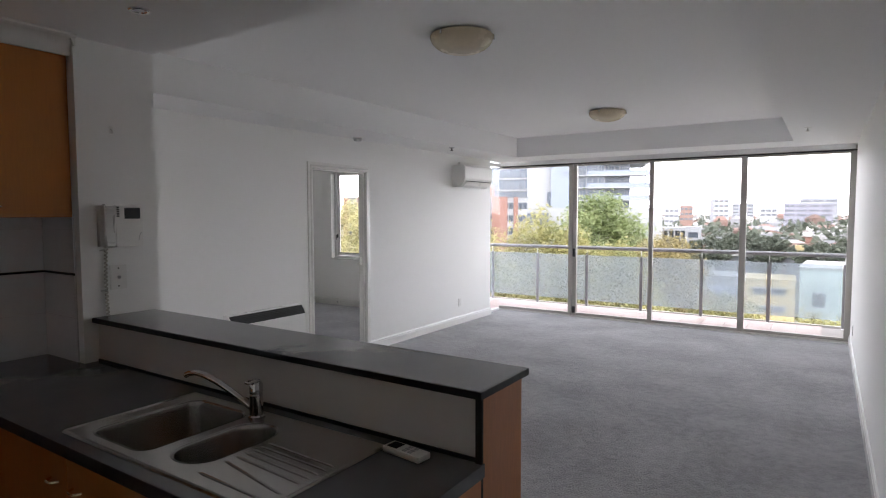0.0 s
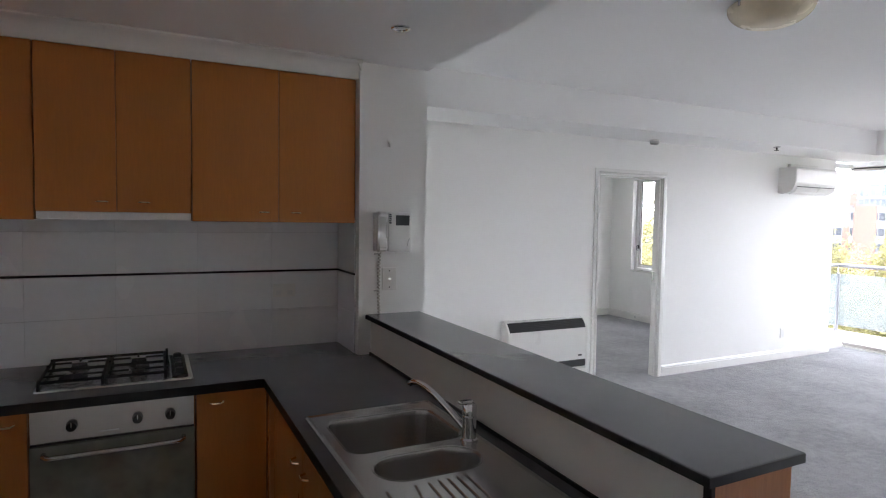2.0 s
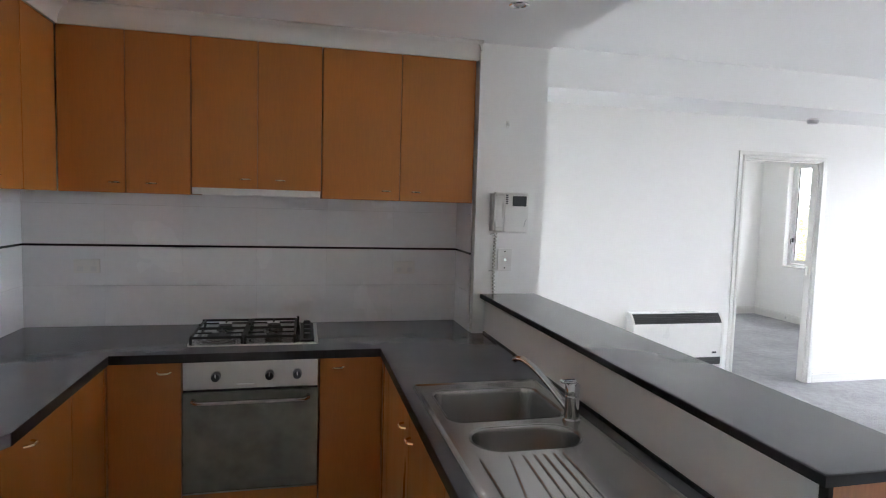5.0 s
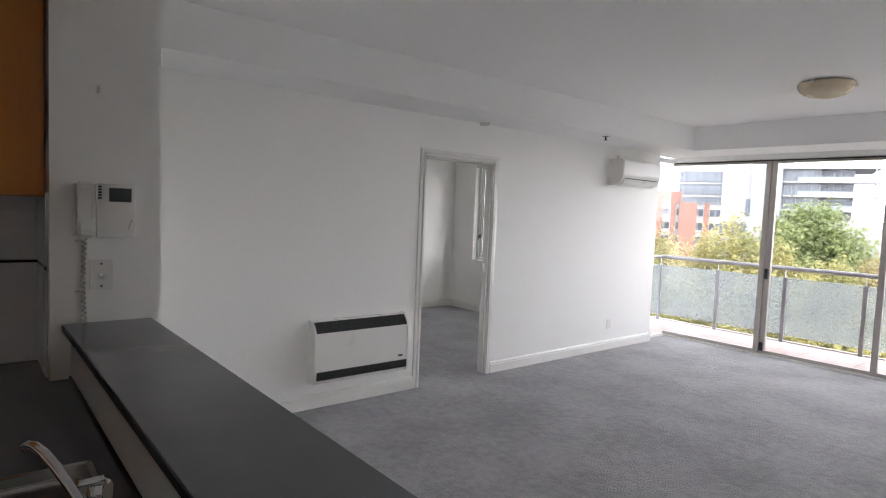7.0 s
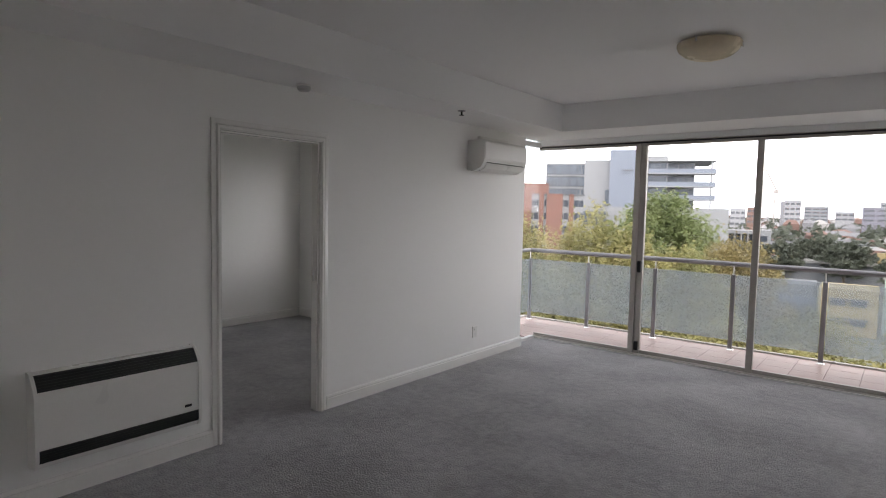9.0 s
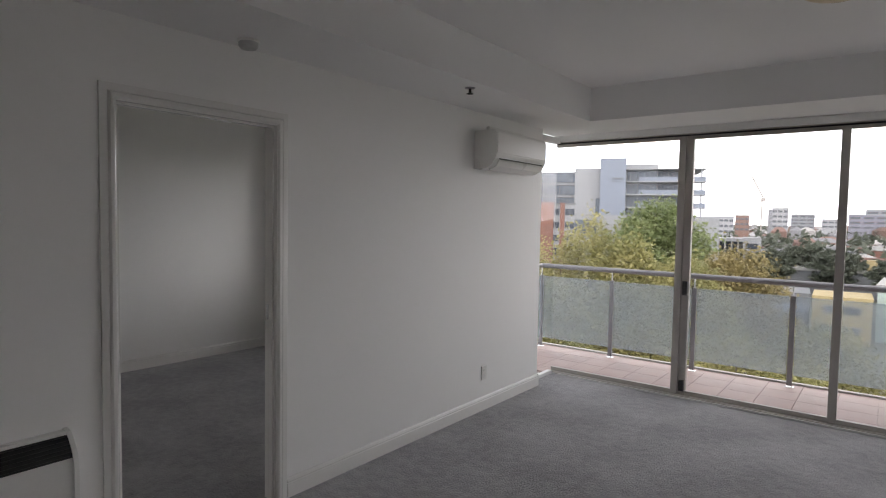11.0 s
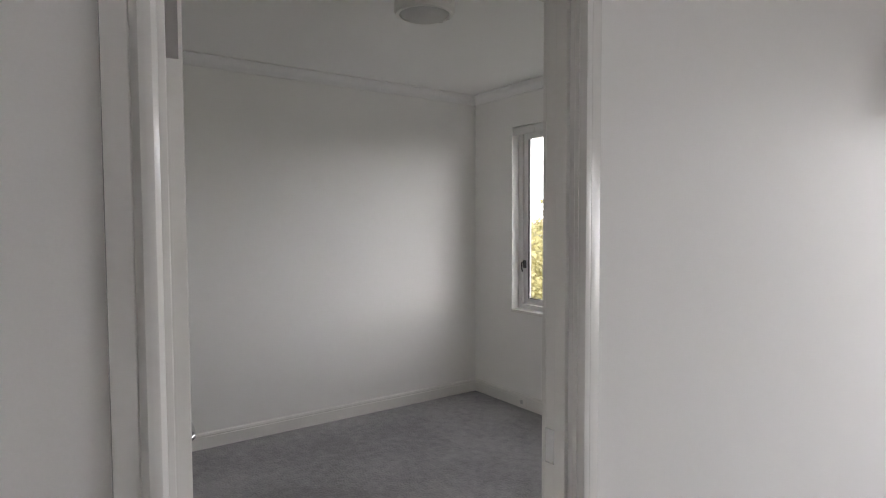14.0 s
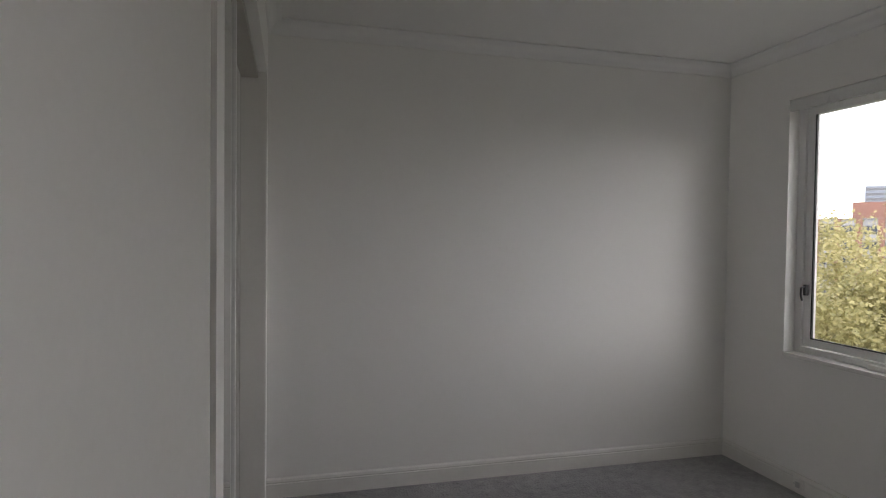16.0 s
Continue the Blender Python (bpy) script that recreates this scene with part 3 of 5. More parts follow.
part("glass_panel", B(-0.885, -0.875, 8.08, 9.17, 0.085, 0.87, 0.002), M_FROST, rail, "frosted glass panel")

# ---- bedroom window ----
bwin = thing("window_2", (BX0, YB, BZ0), "white aluminium awning window with a roller blind rolled up", "window", kind="structure")
YF = YB + 0.075
part("window_sill", B(BX0, BX1, YB - 0.012, YF + 0.05, BZ0 - 0.012, BZ0 + 0.012, 0.004), M_TRIM, bwin, "white painted timber sill")
wf = part("window_frame", B(BX0 + 0.0, BX0 + 0.05, YF, YF + 0.07, BZ0 + 0.012, BZ1, 0.003), M_ALUW, bwin)
part("window_frame", B(BX1 - 0.05, BX1, YF, YF + 0.07, BZ0 + 0.012, BZ1, 0.003), M_ALUW, bwin)
part("window_frame", B(BX0 + 0.05, BX1 - 0.05, YF, YF + 0.07, BZ0 + 0.012, BZ0 + 0.05, 0.003), M_ALUW, bwin)
part("window_frame", B(BX0 + 0.05, BX1 - 0.05, YF, YF + 0.07, BZ1 - 0.05, BZ1, 0.003), M_ALUW, bwin)
sx0, sx1, sz0, sz1 = BX0 + 0.055, BX1 - 0.055, BZ0 + 0.055, BZ1 - 0.055
for d in ((sx0, sx0 + 0.045, sz0, sz1), (sx1 - 0.045, sx1, sz0, sz1), (sx0 + 0.045, sx1 - 0.045, sz0, sz0 + 0.045), (sx0 + 0.045, sx1 - 0.045, sz1 - 0.045, sz1)):
    part("sash", B(d[0], d[1], YF + 0.012, YF + 0.055, d[2], d[3], 0.003), M_ALUW, bwin)
gx0, gx1, gz0, gz1 = sx0 + 0.045, sx1 - 0.045, sz0 + 0.045, sz1 - 0.045
for d in ((gx0, gx0 + 0.008, gz0, gz1), (gx1 - 0.008, gx1, gz0, gz1), (gx0 + 0.008, gx1 - 0.008, gz0, gz0 + 0.008)):
    part("glazing_seal", B(d[0], d[1], YF + 0.018, YF + 0.03, d[2], d[3]), M_RUBBER, bwin)
part("glass_pane", B(gx0 - 0.004, gx1 + 0.004, YF + 0.03, YF + 0.036, gz0 - 0.004, gz1 + 0.004), M_GLASS, bwin, "clear glass")
lt = B(sx0 + 0.012, sx0 + 0.032, YF - 0.012, YF + 0.012, 1.17, 1.235, 0.004)
tube(lt, [(sx0 + 0.022, YF - 0.010, 1.225), (sx0 + 0.022, YF - 0.035, 1.215), (sx0 + 0.024, YF - 0.038, 1.175), (sx0 + 0.026, YF - 0.03, 1.14)], 0.006, 8)
part("latch", lt, M_KNOB, bwin, "black cam latch")
wd = B(-2.16, -2.07, YF - 0.012, YF + 0.012, sz0 - 0.012, sz0 + 0.012, 0.004)
tube(wd, [(-2.12, YF - 0.02, sz0 + 0.008), (-2.05, YF - 0.03, sz0 + 0.004), (-2.0, YF - 0.026, sz0 + 0.002)], 0.006, 8)
part("winder", wd, M_KNOB, bwin, "black chain winder")
cw = B(-2.335, -2.235, YF - 0.04, YF - 0.005, BZ0 + 0.012, BZ0 + 0.04, 0.008)
part("chain_box", cw, M_PLAST, bwin, "white winder cover")
part("roller_blind", tube(bmesh.new(), [(BX0 + 0.02, YB + 0.035, BZ1 - 0.035), (BX1 - 0.02, YB + 0.035, BZ1 - 0.035)], 0.026, 16), M_PLAST, bwin, "white roller blind rolled up", True)
part("blind_rail", B(BX0 + 0.006, BX1 - 0.006, YB + 0.002, YB + 0.012, BZ1 - 0.072, BZ1 - 0.004, 0.002), M_ALUW, bwin)

# ---- wardrobe ----
robe = thing("wardrobe", (-2.17, 4.4, 0), "built-in wardrobe with mirrored sliding doors, one half open", "wardrobe")
part("interior_back", B(RX0 - 0.05, RX1 + 0.05, 4.022, 4.03, 0, RZ + 0.1), M_WALL, robe)
part("track", B(RX0, RX1, 4.612, 4.70, RZ - 0.035, RZ - 0.001, 0.002), M_ALU, robe, "dark aluminium top track")
part("track", B(RX0, RX1, 4.612, 4.70, 0.0, 0.012, 0.002), M_ALU, robe)
part("jamb", B(RX0, RX0 + 0.018, 4.61, RY - 0.003, 0.0, RZ - 0.001, 0.002), M_TRIM, robe)
part("jamb", B(RX1 - 0.018, RX1, 4.61, RY - 0.003, 0.0, RZ - 0.001, 0.002), M_TRIM, robe)
for y0, a, b in ((4.672, -2.06, RX1 - 0.02), (4.632, -2.10, RX1 - 0.06)):
    md = part("mirror_door", B(a + 0.02, b - 0.02, y0, y0 + 0.008, 0.03, RZ - 0.045), M_MIRROR, robe, "mirrored sliding door")
    part("door_stile", B(a, a + 0.022, y0 - 0.008, y0 + 0.016, 0.016, RZ - 0.04, 0.003), M_ALUW, md)
    part("door_stile", B(b - 0.022, b, y0 - 0.008, y0 + 0.016, 0.016, RZ - 0.04, 0.003), M_ALUW, md)


# ---- ceiling things ----
def oyster_light(x, y, z, r, label):
    t = thing("ceiling_light", (x, y, z), label, "ceiling light", "oyster ceiling lights")
    part("base", lathe(bmesh.new(), [(0, 0), (r * 0.72, 0), (r * 0.72, -0.018), (r * 0.66, -0.026), (0, -0.026)], (x, y, z), 40), M_TRIM, t, "", True)
    prof = [(0.0, -0.122)] + [(r * math.sin(a), -0.018 - 0.104 * math.cos(a) ** 0.95) for a in [math.pi / 2 * i / 12 for i in range(1, 12)]] + [(r, -0.018), (r * 0.98, -0.012), (0, -0.016)]
    part("bowl", lathe(bmesh.new(), prof, (x, y, z), 48), M_LAMPG, t, "cream frosted glass bowl", True)
    for k in range(3):
        a = 0.4 + 2.094 * k
        cx, cy = x + (r + 0.004) * math.cos(a), y + (r + 0.004) * math.sin(a)
        part("clip", tube(bmesh.new(), [(x + r * 0.8 * math.cos(a), y + r * 0.8 * math.sin(a), z - 0.012), (cx, cy, z - 0.016), (cx, cy, z - 0.042)], 0.007, 8), M_CHROME, t, "small chrome clip", True)
    return t


oyster_light(2.50, 3.46, ZT, 0.195, "round cream glass ceiling light with chrome clips")
oyster_light(2.40, 6.62, ZT, 0.195, "round cream glass ceiling light with chrome clips")


def bedroom_light(x, y, z, r):
    t = thing("ceiling_light", (x, y, z), "round white-rimmed bedroom ceiling light", "ceiling light")
    part("rim", lathe(bmesh.new(), [(0, 0), (r, 0), (r, -0.04), (r * 0.94, -0.055), (r * 0.84, -0.058), (r * 0.82, -0.04), (0, -0.04)], (x, y, z), 40), M_PLAST, t, "white plastic rim", True)
    part("diffuser", lathe(bmesh.new(), [(0, -0.085)] + [(r * 0.82 * math.sin(a), -0.045 - 0.04 * math.cos(a)) for a in [math.pi / 2 * i / 8 for i in range(1, 9)]] + [(0, -0.042)], (x, y, z), 40), M_GREYP, t, "ribbed pale diffuser", True)


bedroom_light(-1.70, 6.17, ZBC, 0.158)


def downlight(x, y):
    t = thing("downlight", (x, y, ZK), "small recessed chrome downlight", "downlight")
    part("ring", lathe(bmesh.new(), [(0.026, 0.0), (0.043, 0.0), (0.043, -0.004), (0.038, -0.008), (0.030, -0.006), (0.026, 0.0)], (x, y, ZK), 28), M_CHROME, t, "chrome ring", True)
    part("lamp", lathe(bmesh.new(), [(0, -0.001), (0.018, -0.003), (0.027, -0.0005), (0.027, -0.0001), (0, -0.0001)], (x, y, ZK), 24), M_GREYP, t, "", True)


downlight(2.02, 1.703)
ZS = ZK - 0.015
smoke = thing("smoke_detector", (0.13, 5.17, ZS), "small round white smoke detector", "smoke detector")
part("base", lathe(bmesh.new(), [(0, 0), (0.052, 0), (0.052, -0.012), (0, -0.012)], (0.13, 5.17, ZS), 28), M_PLAST, smoke, "", True)
part("cap", lathe(bmesh.new(), [(0, -0.012), (0.046, -0.012), (0.046, -0.030), (0.036, -0.042), (0, -0.044)], (0.13, 5.17, ZS), 28), M_GREYP, smoke, "", True)


def sprinkler(x, y, label, mat):
    t = thing("sprinkler", (x, y, ZS), label, "sprinkler", "ceiling sprinklers")
    part("escutcheon", lathe(bmesh.new(), [(0, 0), (0.035, 0), (0.033, -0.004), (0.012, -0.008), (0, -0.008)], (x, y, ZS), 24), M_RAIL if mat == M_IRON else mat, t, "", True)
    part("frame", tube(bmesh.new(), [(x, y, ZS - 0.006), (x, y, ZS - 0.036)], 0.008, 10), mat, t, "", True)
    part("deflector", lathe(bmesh.new(), [(0, -0.036), (0.022, -0.036), (0.022, -0.039), (0, -0.040)], (x, y, ZS), 16), mat, t)


sprinkler(0.43, 6.60, "small dark fire sprinkler head", M_IRON)
sprinkler(4.23, 7.05, "small white-painted fire sprinkler head", M_PLAST)


# ---- things on the living-room walls ----
def wall_heater():
    """A wall heater whose casing curves forward from the wall, with a dark grille at the top and the foot."""
    y0, y1, z0, z1 = 3.525, 4.41, 0.215, 0.70
    t = thing("wall_heater", (0.05, 4.0, 0.215), "white gas wall heater with two black grilles", "heater")

    def side(z):
        s = (z - z0) / (z1 - z0)
        return 0.118 - 0.075 * max(0, (s - 0.72) / 0.28) ** 2 - 0.02 * max(0, (0.12 - s) / 0.12) ** 2
    zs = [z0 + (z1 - z0) * i / 24 for i in range(25)]
    part("casing", prism(bmesh.new(), [(0.0, z0)] + [(side(z) - 0.006, z) for z in zs] + [(0.0, z1)], "y", y0 + 0.018, y1 - 0.018), M_PLAST, t, "white enamel casing", True)
    for a, b in ((y0, y0 + 0.018), (y1 - 0.018, y1)):
        part("end_cap", prism(bmesh.new(), [(0.0, z0 - 0.006)] + [(side(z), z) for z in zs] + [(0.0, z1 + 0.006)], "y", a, b), M_PLAST, t, "rounded white end cap", True)
    for za, zb, n in ((0.612, 0.690, 6), (0.245, 0.312, 5)):
        g = bmesh.new()
        pts = [za + (zb - za) * i / 8 for i in range(9)]
        prism(g, [(side(pts[0]) - 0.02, za)] + [(side(z) - 0.003, z) for z in pts] + [(side(pts[-1]) - 0.02, zb)], "y", y0 + 0.0185, y1 - 0.0185)
        gr = part("grille", g, M_KNOB, t, "black louvred grille")
        for k in range(n):
            zz = za + (zb - za) * (k + 0.5) / n
            part("louvre", B(side(zz) - 0.012, side(zz) + 0.0005, y0 + 0.02, y1 - 0.02, zz - 0.0022, zz + 0.0022), M_IRON, gr)
    part("badge", B(0.110, 0.1135, 4.305, 4.348, 0.345, 0.36), M_IRON, t, "small dark badge")


wall_heater()


def air_conditioner():
    y0, y1, z0, z1 = 7.285, 8.075, 1.972, 2.268
    t = thing("air_conditioner", (0.1, 7.7, z0), "white split-system air conditioner under the ceiling", "air conditioner")
    body = [(0.0, z0), (0.10, z0), (0.165, z0 + 0.03), (0.195, z0 + 0.075), (0.205, z0 + 0.11), (0.205, z1 - 0.03), (0.19, z1 - 0.004), (0.17, z1), (0.0, z1)]
    part("body", prism(bmesh.new(), body, "y", y0, y1), M_PLAST, t)
    part("front_panel", B(0.2045, 0.2125, y0 + 0.006, y1 - 0.006, z0 + 0.118, z1 - 0.022, 0.003), M_PLAST, t)
    fl = prism(bmesh.new(), [(0.112, z0 - 0.002), (0.168, z0 + 0.024), (0.196, z0 + 0.066), (0.200, z0 + 0.064), (0.173, z0 + 0.018), (0.114, z0 - 0.008)], "y", y0 + 0.05, y1 - 0.05)
    part("flap", fl, M_PLAST, t, "white outlet flap")
    # thin black strips stand in for the shade along the flap's gaps
    part("outlet_gap_shade", prism(bmesh.new(), [(0.197, z0 + 0.071), (0.199, z0 + 0.078), (0.202, z0 + 0.077), (0.200, z0 + 0.070)], "y", y0 + 0.05, y1 - 0.05), M_KNOB, t, "black strip for the shade in the outlet gap")
    part("intake", B(0.03, 0.165, y0 + 0.04, y1 - 0.04, z1 - 0.002, z1 + 0.004), M_GREYP, t)
    part("outlet_gap_shade", prism(bmesh.new(), [(0.106, z0 - 0.001), (0.112, z0 + 0.002), (0.113, z0 - 0.003), (0.107, z0 - 0.005)], "y", y0 + 0.05, y1 - 0.05), M_KNOB, t, "black strip for the shade in the outlet gap")
    part("pipe_duct", B(0.0, 0.035, y0 + 0.16, y1 - 0.1, z1 + 0.004, z1 + 0.055, 0.006), M_PLAST, t, "white pipe duct")


air_conditioner()


def outlet(name, at, axis, sgn, w, h, label, cat):
    """A wall plate with two socket faces and rockers. axis x or y is the wall's normal."""
    t = thing(name, at, label, cat)

    def pb(u0, u1, v0, v1, d0, d1, bev=0.0):
        if axis == "x":
            return B(*sorted((at[0] + sgn * d0, at[0] + sgn * d1)), at[1] + u0, at[1] + u1, at[2] + v0, at[2] + v1, bev)
        return B(at[0] + u0, at[0] + u1, *sorted((at[1] + sgn * d0, at[1] + sgn * d1)), at[2] + v0, at[2] + v1, bev)
    part("plate", pb(-w / 2, w / 2, -h / 2, h / 2, 0, 0.008, 0.002), M_PLAST, t)
    return t, pb


t, pb = outlet("power_outlet", (0.0, 7.48, 0.31), "x", 1, 0.075, 0.115, "white double power outlet on the wall", "outlet")
part("rocker", pb(-0.012, 0.012, 0.012, 0.036, 0.008, 0.012, 0.001), M_PLAST, t)
part("socket", pb(-0.012, 0.012, -0.04, -0.012, 0.0078, 0.0088), M_SOCK, t)
t, pb = outlet("power_outlet", (XR, 8.15, 0.30), "x", -1, 0.075, 0.115, "white power outlet low on the wall", "outlet")
part("rocker", pb(-0.012, 0.012, 0.012, 0.036, 0.008, 0.012, 0.001), M_PLAST, t)
t, pb = outlet("power_outlet", (-2.69, YB - 0.016, 0.055), "y", -1, 0.07, 0.07, "small white outlet set in the skirting", "outlet")
part("socket", pb(-0.014, 0.014, -0.018, 0.016, 0.0078, 0.012, 0.001), M_GREYP, t)
part("screw", pb(-0.028, -0.022, -0.003, 0.003, 0.0078, 0.009), M_CHROME, t)
for yy in (1.40, -0.295):
    t, pb = outlet("power_outlet", (XK + 0.009, yy, 1.193), "x", 1, 0.125, 0.073, "white double power outlet on the tiled splashback", "outlet")
    for u in (-0.032, 0.032):
        part("socket", pb(u - 0.014, u + 0.014, -0.026, 0.0, 0.0078, 0.0088), M_SOCK, t)
        part("rocker", pb(u - 0.007, u + 0.007, 0.010, 0.024, 0.008, 0.011, 0.001), M_PLAST, t)
t, pb = outlet("aerial_plate", (1.41, 1.895, 1.28), "x", 1, 0.082, 0.123, "white wall plate with an aerial socket", "wall plate")
part("socket", tube(bmesh.new(), [(1.417, 1.895, 1.28), (1.426, 1.895, 1.28)], 0.008, 12), M_CHROME, t, "", True)
for dz in (-0.045, 0.045):
    part("screw", tube(bmesh.new(), [(1.417, 1.895, 1.28 + dz), (1.4195, 1.895, 1.28 + dz)], 0.004, 8), M_IRON, t)


def intercom():
    x = 1.41
    t = thing("intercom", (x, 1.91, 1.43), "white intercom handset with a small grey screen", "intercom")
    part("body", B(x, x + 0.045, 1.872, 2.012, 1.432, 1.645, 0.012), M_PLAST, t, "", True)
    part("screen", B(x + 0.0445, x + 0.047, 1.915, 1.995, 1.575, 1.630, 0.001), M_SCREEN, t, "blank grey screen")
    hs = prism(bmesh.new(), [(x + 0.02, 1.432), (x + 0.064, 1.432), (x + 0.072, 1.452), (x + 0.060, 1.50), (x + 0.056, 1.545), (x + 0.060, 1.59), (x + 0.074, 1.63), (x + 0.068, 1.648), (x + 0.02, 1.648)], "y", 1.806, 1.862)
    bmesh.ops.bevel(hs, geom=list(hs.edges), offset=0.009, segments=3, affect="EDGES")
    part("handset", hs, M_PLAST, t, "white handset on its cradle", True)
    part("cradle", B(x, x + 0.03, 1.80, 1.874, 1.436, 1.642, 0.006), M_PLAST, t)
    for k in range(5):
        part("button", B(x + 0.044, x + 0.0485, 1.877, 1.889, 1.585 + 0.011 * k, 1.592 + 0.011 * k, 0.001), M_SCREEN, t)
    part("logo_mark", tube(bmesh.new(), [(x + 0.0455, 1.985, 1.465), (x + 0.0455, 1.99, 1.49), (x + 0.0455, 1.998, 1.505)], 0.002, 6), M_GREYP, t)


intercom()
pts = []
for i in range(120):
    s = i / 119
    zz = 1.425 - 0.335 * s
    pts.append((1.418 + 0.004 * math.sin(i * 0.9), 1.838 + 0.006 * math.cos(i * 0.9) - 0.006 * math.sin(3 * s), zz))
cord = thing("coiled_cable", (1.418, 1.838, ZB), "twisted pale cord hanging to the bar top", "cord")
part("cable", tube(bmesh.new(), pts, 0.0042, 6), M_CORD, cord, "", True)
for zz in (1.418, 1.218):
    part("cable_end", tube(bmesh.new(), [(1.420, 1.838, zz), (1.430, 1.822, zz + 0.004), (1.426, 1.802, zz + 0.001)], 0.0035, 6), M_GREYP, cord, "", True)
hk = tube(bmesh.new(), [(1.41, 1.885, 2.02), (1.424, 1.885, 2.018), (1.430, 1.885, 2.006), (1.426, 1.885, 1.998)], 0.005, 8)
box(hk, 1.41, 1.414, 1.876, 1.894, 2.0, 2.035, 0.001)
solid("wall_hook", hk, M_PLAST, "small pale adhesive wall hook", "hook", (1.412, 1.885, 2.0))

# ---- kitchen ----
def pull(parent, axis, sgn, plane, u, z, half=0.029):
    """A small bow pull, lying level."""
    pts = []
    for i in range(9):
        s = i / 8 * 2 - 1
        out = plane + sgn * (0.004 + 0.022 * (1 - s ** 4))
        pts.append((out, u + s * half, z) if axis == "x" else (u + s * half, out, z))
    return part("pull", tube(bmesh.new(), pts, 0.0042, 8), M_BRASS, parent, "small brushed brass bow pull", True)


def front(name, parent, axis, sgn, plane, u0, u1, z0, z1, mat=None):
    d0, d1 = sorted((plane - sgn * 0.018, plane))
    dims = (d0, d1, u0, u1, z0, z1) if axis == "x" else (u0, u1, d0, d1, z0, z1)
    return part(name, B(*dims, 0.0025), mat or M_WOOD, parent)


def wall_unit(axis, sgn, plane, edges, z0, z1, back, pulls, zp):
    """One wall cabinet: carcass, doors between the edges, a pull on each."""
    c0 = (edges[0] + edges[-1]) / 2
    at = ((plane + back) / 2, c0, z0) if axis == "x" else (c0, (plane + back) / 2, z0)
    t = thing("wall_cabinet", at, "cherry laminate wall cabinet with plain doors", "cabinet", "kitchen wall cabinets")
    d0, d1 = sorted((back, plane - sgn * 0.0205))
    a, b = edges[0] + 0.001, edges[-1] - 0.001
    part("body", B(d0, d1, a, b, z0, z1) if axis == "x" else B(a, b, d0, d1, z0, z1), M_CARC, t)
    for (e0, e1), u in zip(zip(edges, edges[1:]), pulls):
        d = front("door", t, axis, sgn, plane, e0 + 0.0016, e1 - 0.0016, z0 - 0.002, z1 - 0.002)
        if u is not None:
            pull(d, axis, sgn, plane, u, zp)
    return t


UZ0, UZ1 = 1.586, 2.352
wall_unit("x", 1, XU, (-0.308, -0.018, 0.273), UZ0, UZ1, XK + 0.001, (-0.066, 0.098), 1.634)
wall_unit("x", 1, XU, (0.275, 0.586, 0.900), 1.624, UZ1, XK + 0.001, (0.528, 0.697), 1.669)
wall_unit("x", 1, XU, (0.902, 1.309, 1.714), UZ0, UZ1, XK + 0.001, (1.236, 1.395), 1.634)
wall_unit("y", 1, YU, (XU + 0.003, 1.703), UZ0, UZ1, YKL + 0.001, (None,), 1.634)
wall_unit("y", 1, YU, (1.705, 2.016, 2.328), UZ0, UZ1, YKL + 0.001, (1.965, 2.072), 1.634)
wall_unit("y", 1, YU, (2.330, 2.64), UZ0, UZ1, YKL + 0.001, (2.59,), 1.634)
hood = thing("rangehood", (1.2, 0.587, 1.585), "white slide-out rangehood under the wall cabinet", "rangehood")
part("body", B(XK + 0.002, XU - 0.03, 0.278, 0.897, 1.592, 1.6235, 0.002), M_ALUW, hood)
part("front_strip", B(XU - 0.028, XU - 0.004, 0.278, 0.897, 1.588, 1.622, 0.003), M_ALUW, hood, "white slide-out front")

XF, YP, YL = 1.668, 1.203, -0.028      # fronts of the floor cabinets


def floor_unit(axis, sgn, plane, edges, back, pulls, z0=0.10, z1=0.828, label="cherry laminate floor cabinet with plain doors"):
    """One floor cabinet of panels: sides, floor and back, a kick board, doors and pulls."""
    c0 = (edges[0] + edges[-1]) / 2
    at = ((plane + back) / 2, c0, 0) if axis == "x" else (c0, (plane + back) / 2, 0)
    t = thing("floor_cabinet", at, label, "cabinet", "kitchen floor cabinets")
    p1 = plane - sgn * 0.021
    d0, d1 = sorted((back, p1))
    a, b = edges[0] + 0.001, edges[-1] - 0.001

    def bx(q0, q1, u0, u1, v0, v1):
        q0, q1 = sorted((q0, q1))
        return B(q0, q1, u0, u1, v0, v1) if axis == "x" else B(u0, u1, q0, q1, v0, v1)
    part("side_panel", bx(d0, d1, a, a + 0.016, z0, z1), M_CARC, t)
    part("side_panel", bx(d0, d1, b - 0.016, b, z0, z1), M_CARC, t)
    part("bottom", bx(d0, d1, a + 0.016, b - 0.016, z0, z0 + 0.016), M_CARC, t)
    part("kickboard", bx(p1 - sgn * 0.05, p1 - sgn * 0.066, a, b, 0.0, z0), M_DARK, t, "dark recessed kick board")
    for (e0, e1), u in zip(zip(edges, edges[1:]), pulls):
        d = front("door", t, axis, sgn, plane, e0 + 0.0016, e1 - 0.0016, z0 + 0.004, z1 - 0.002)
        if u is not None:
            pull(d, axis, sgn, plane, u, 0.782)
    return t


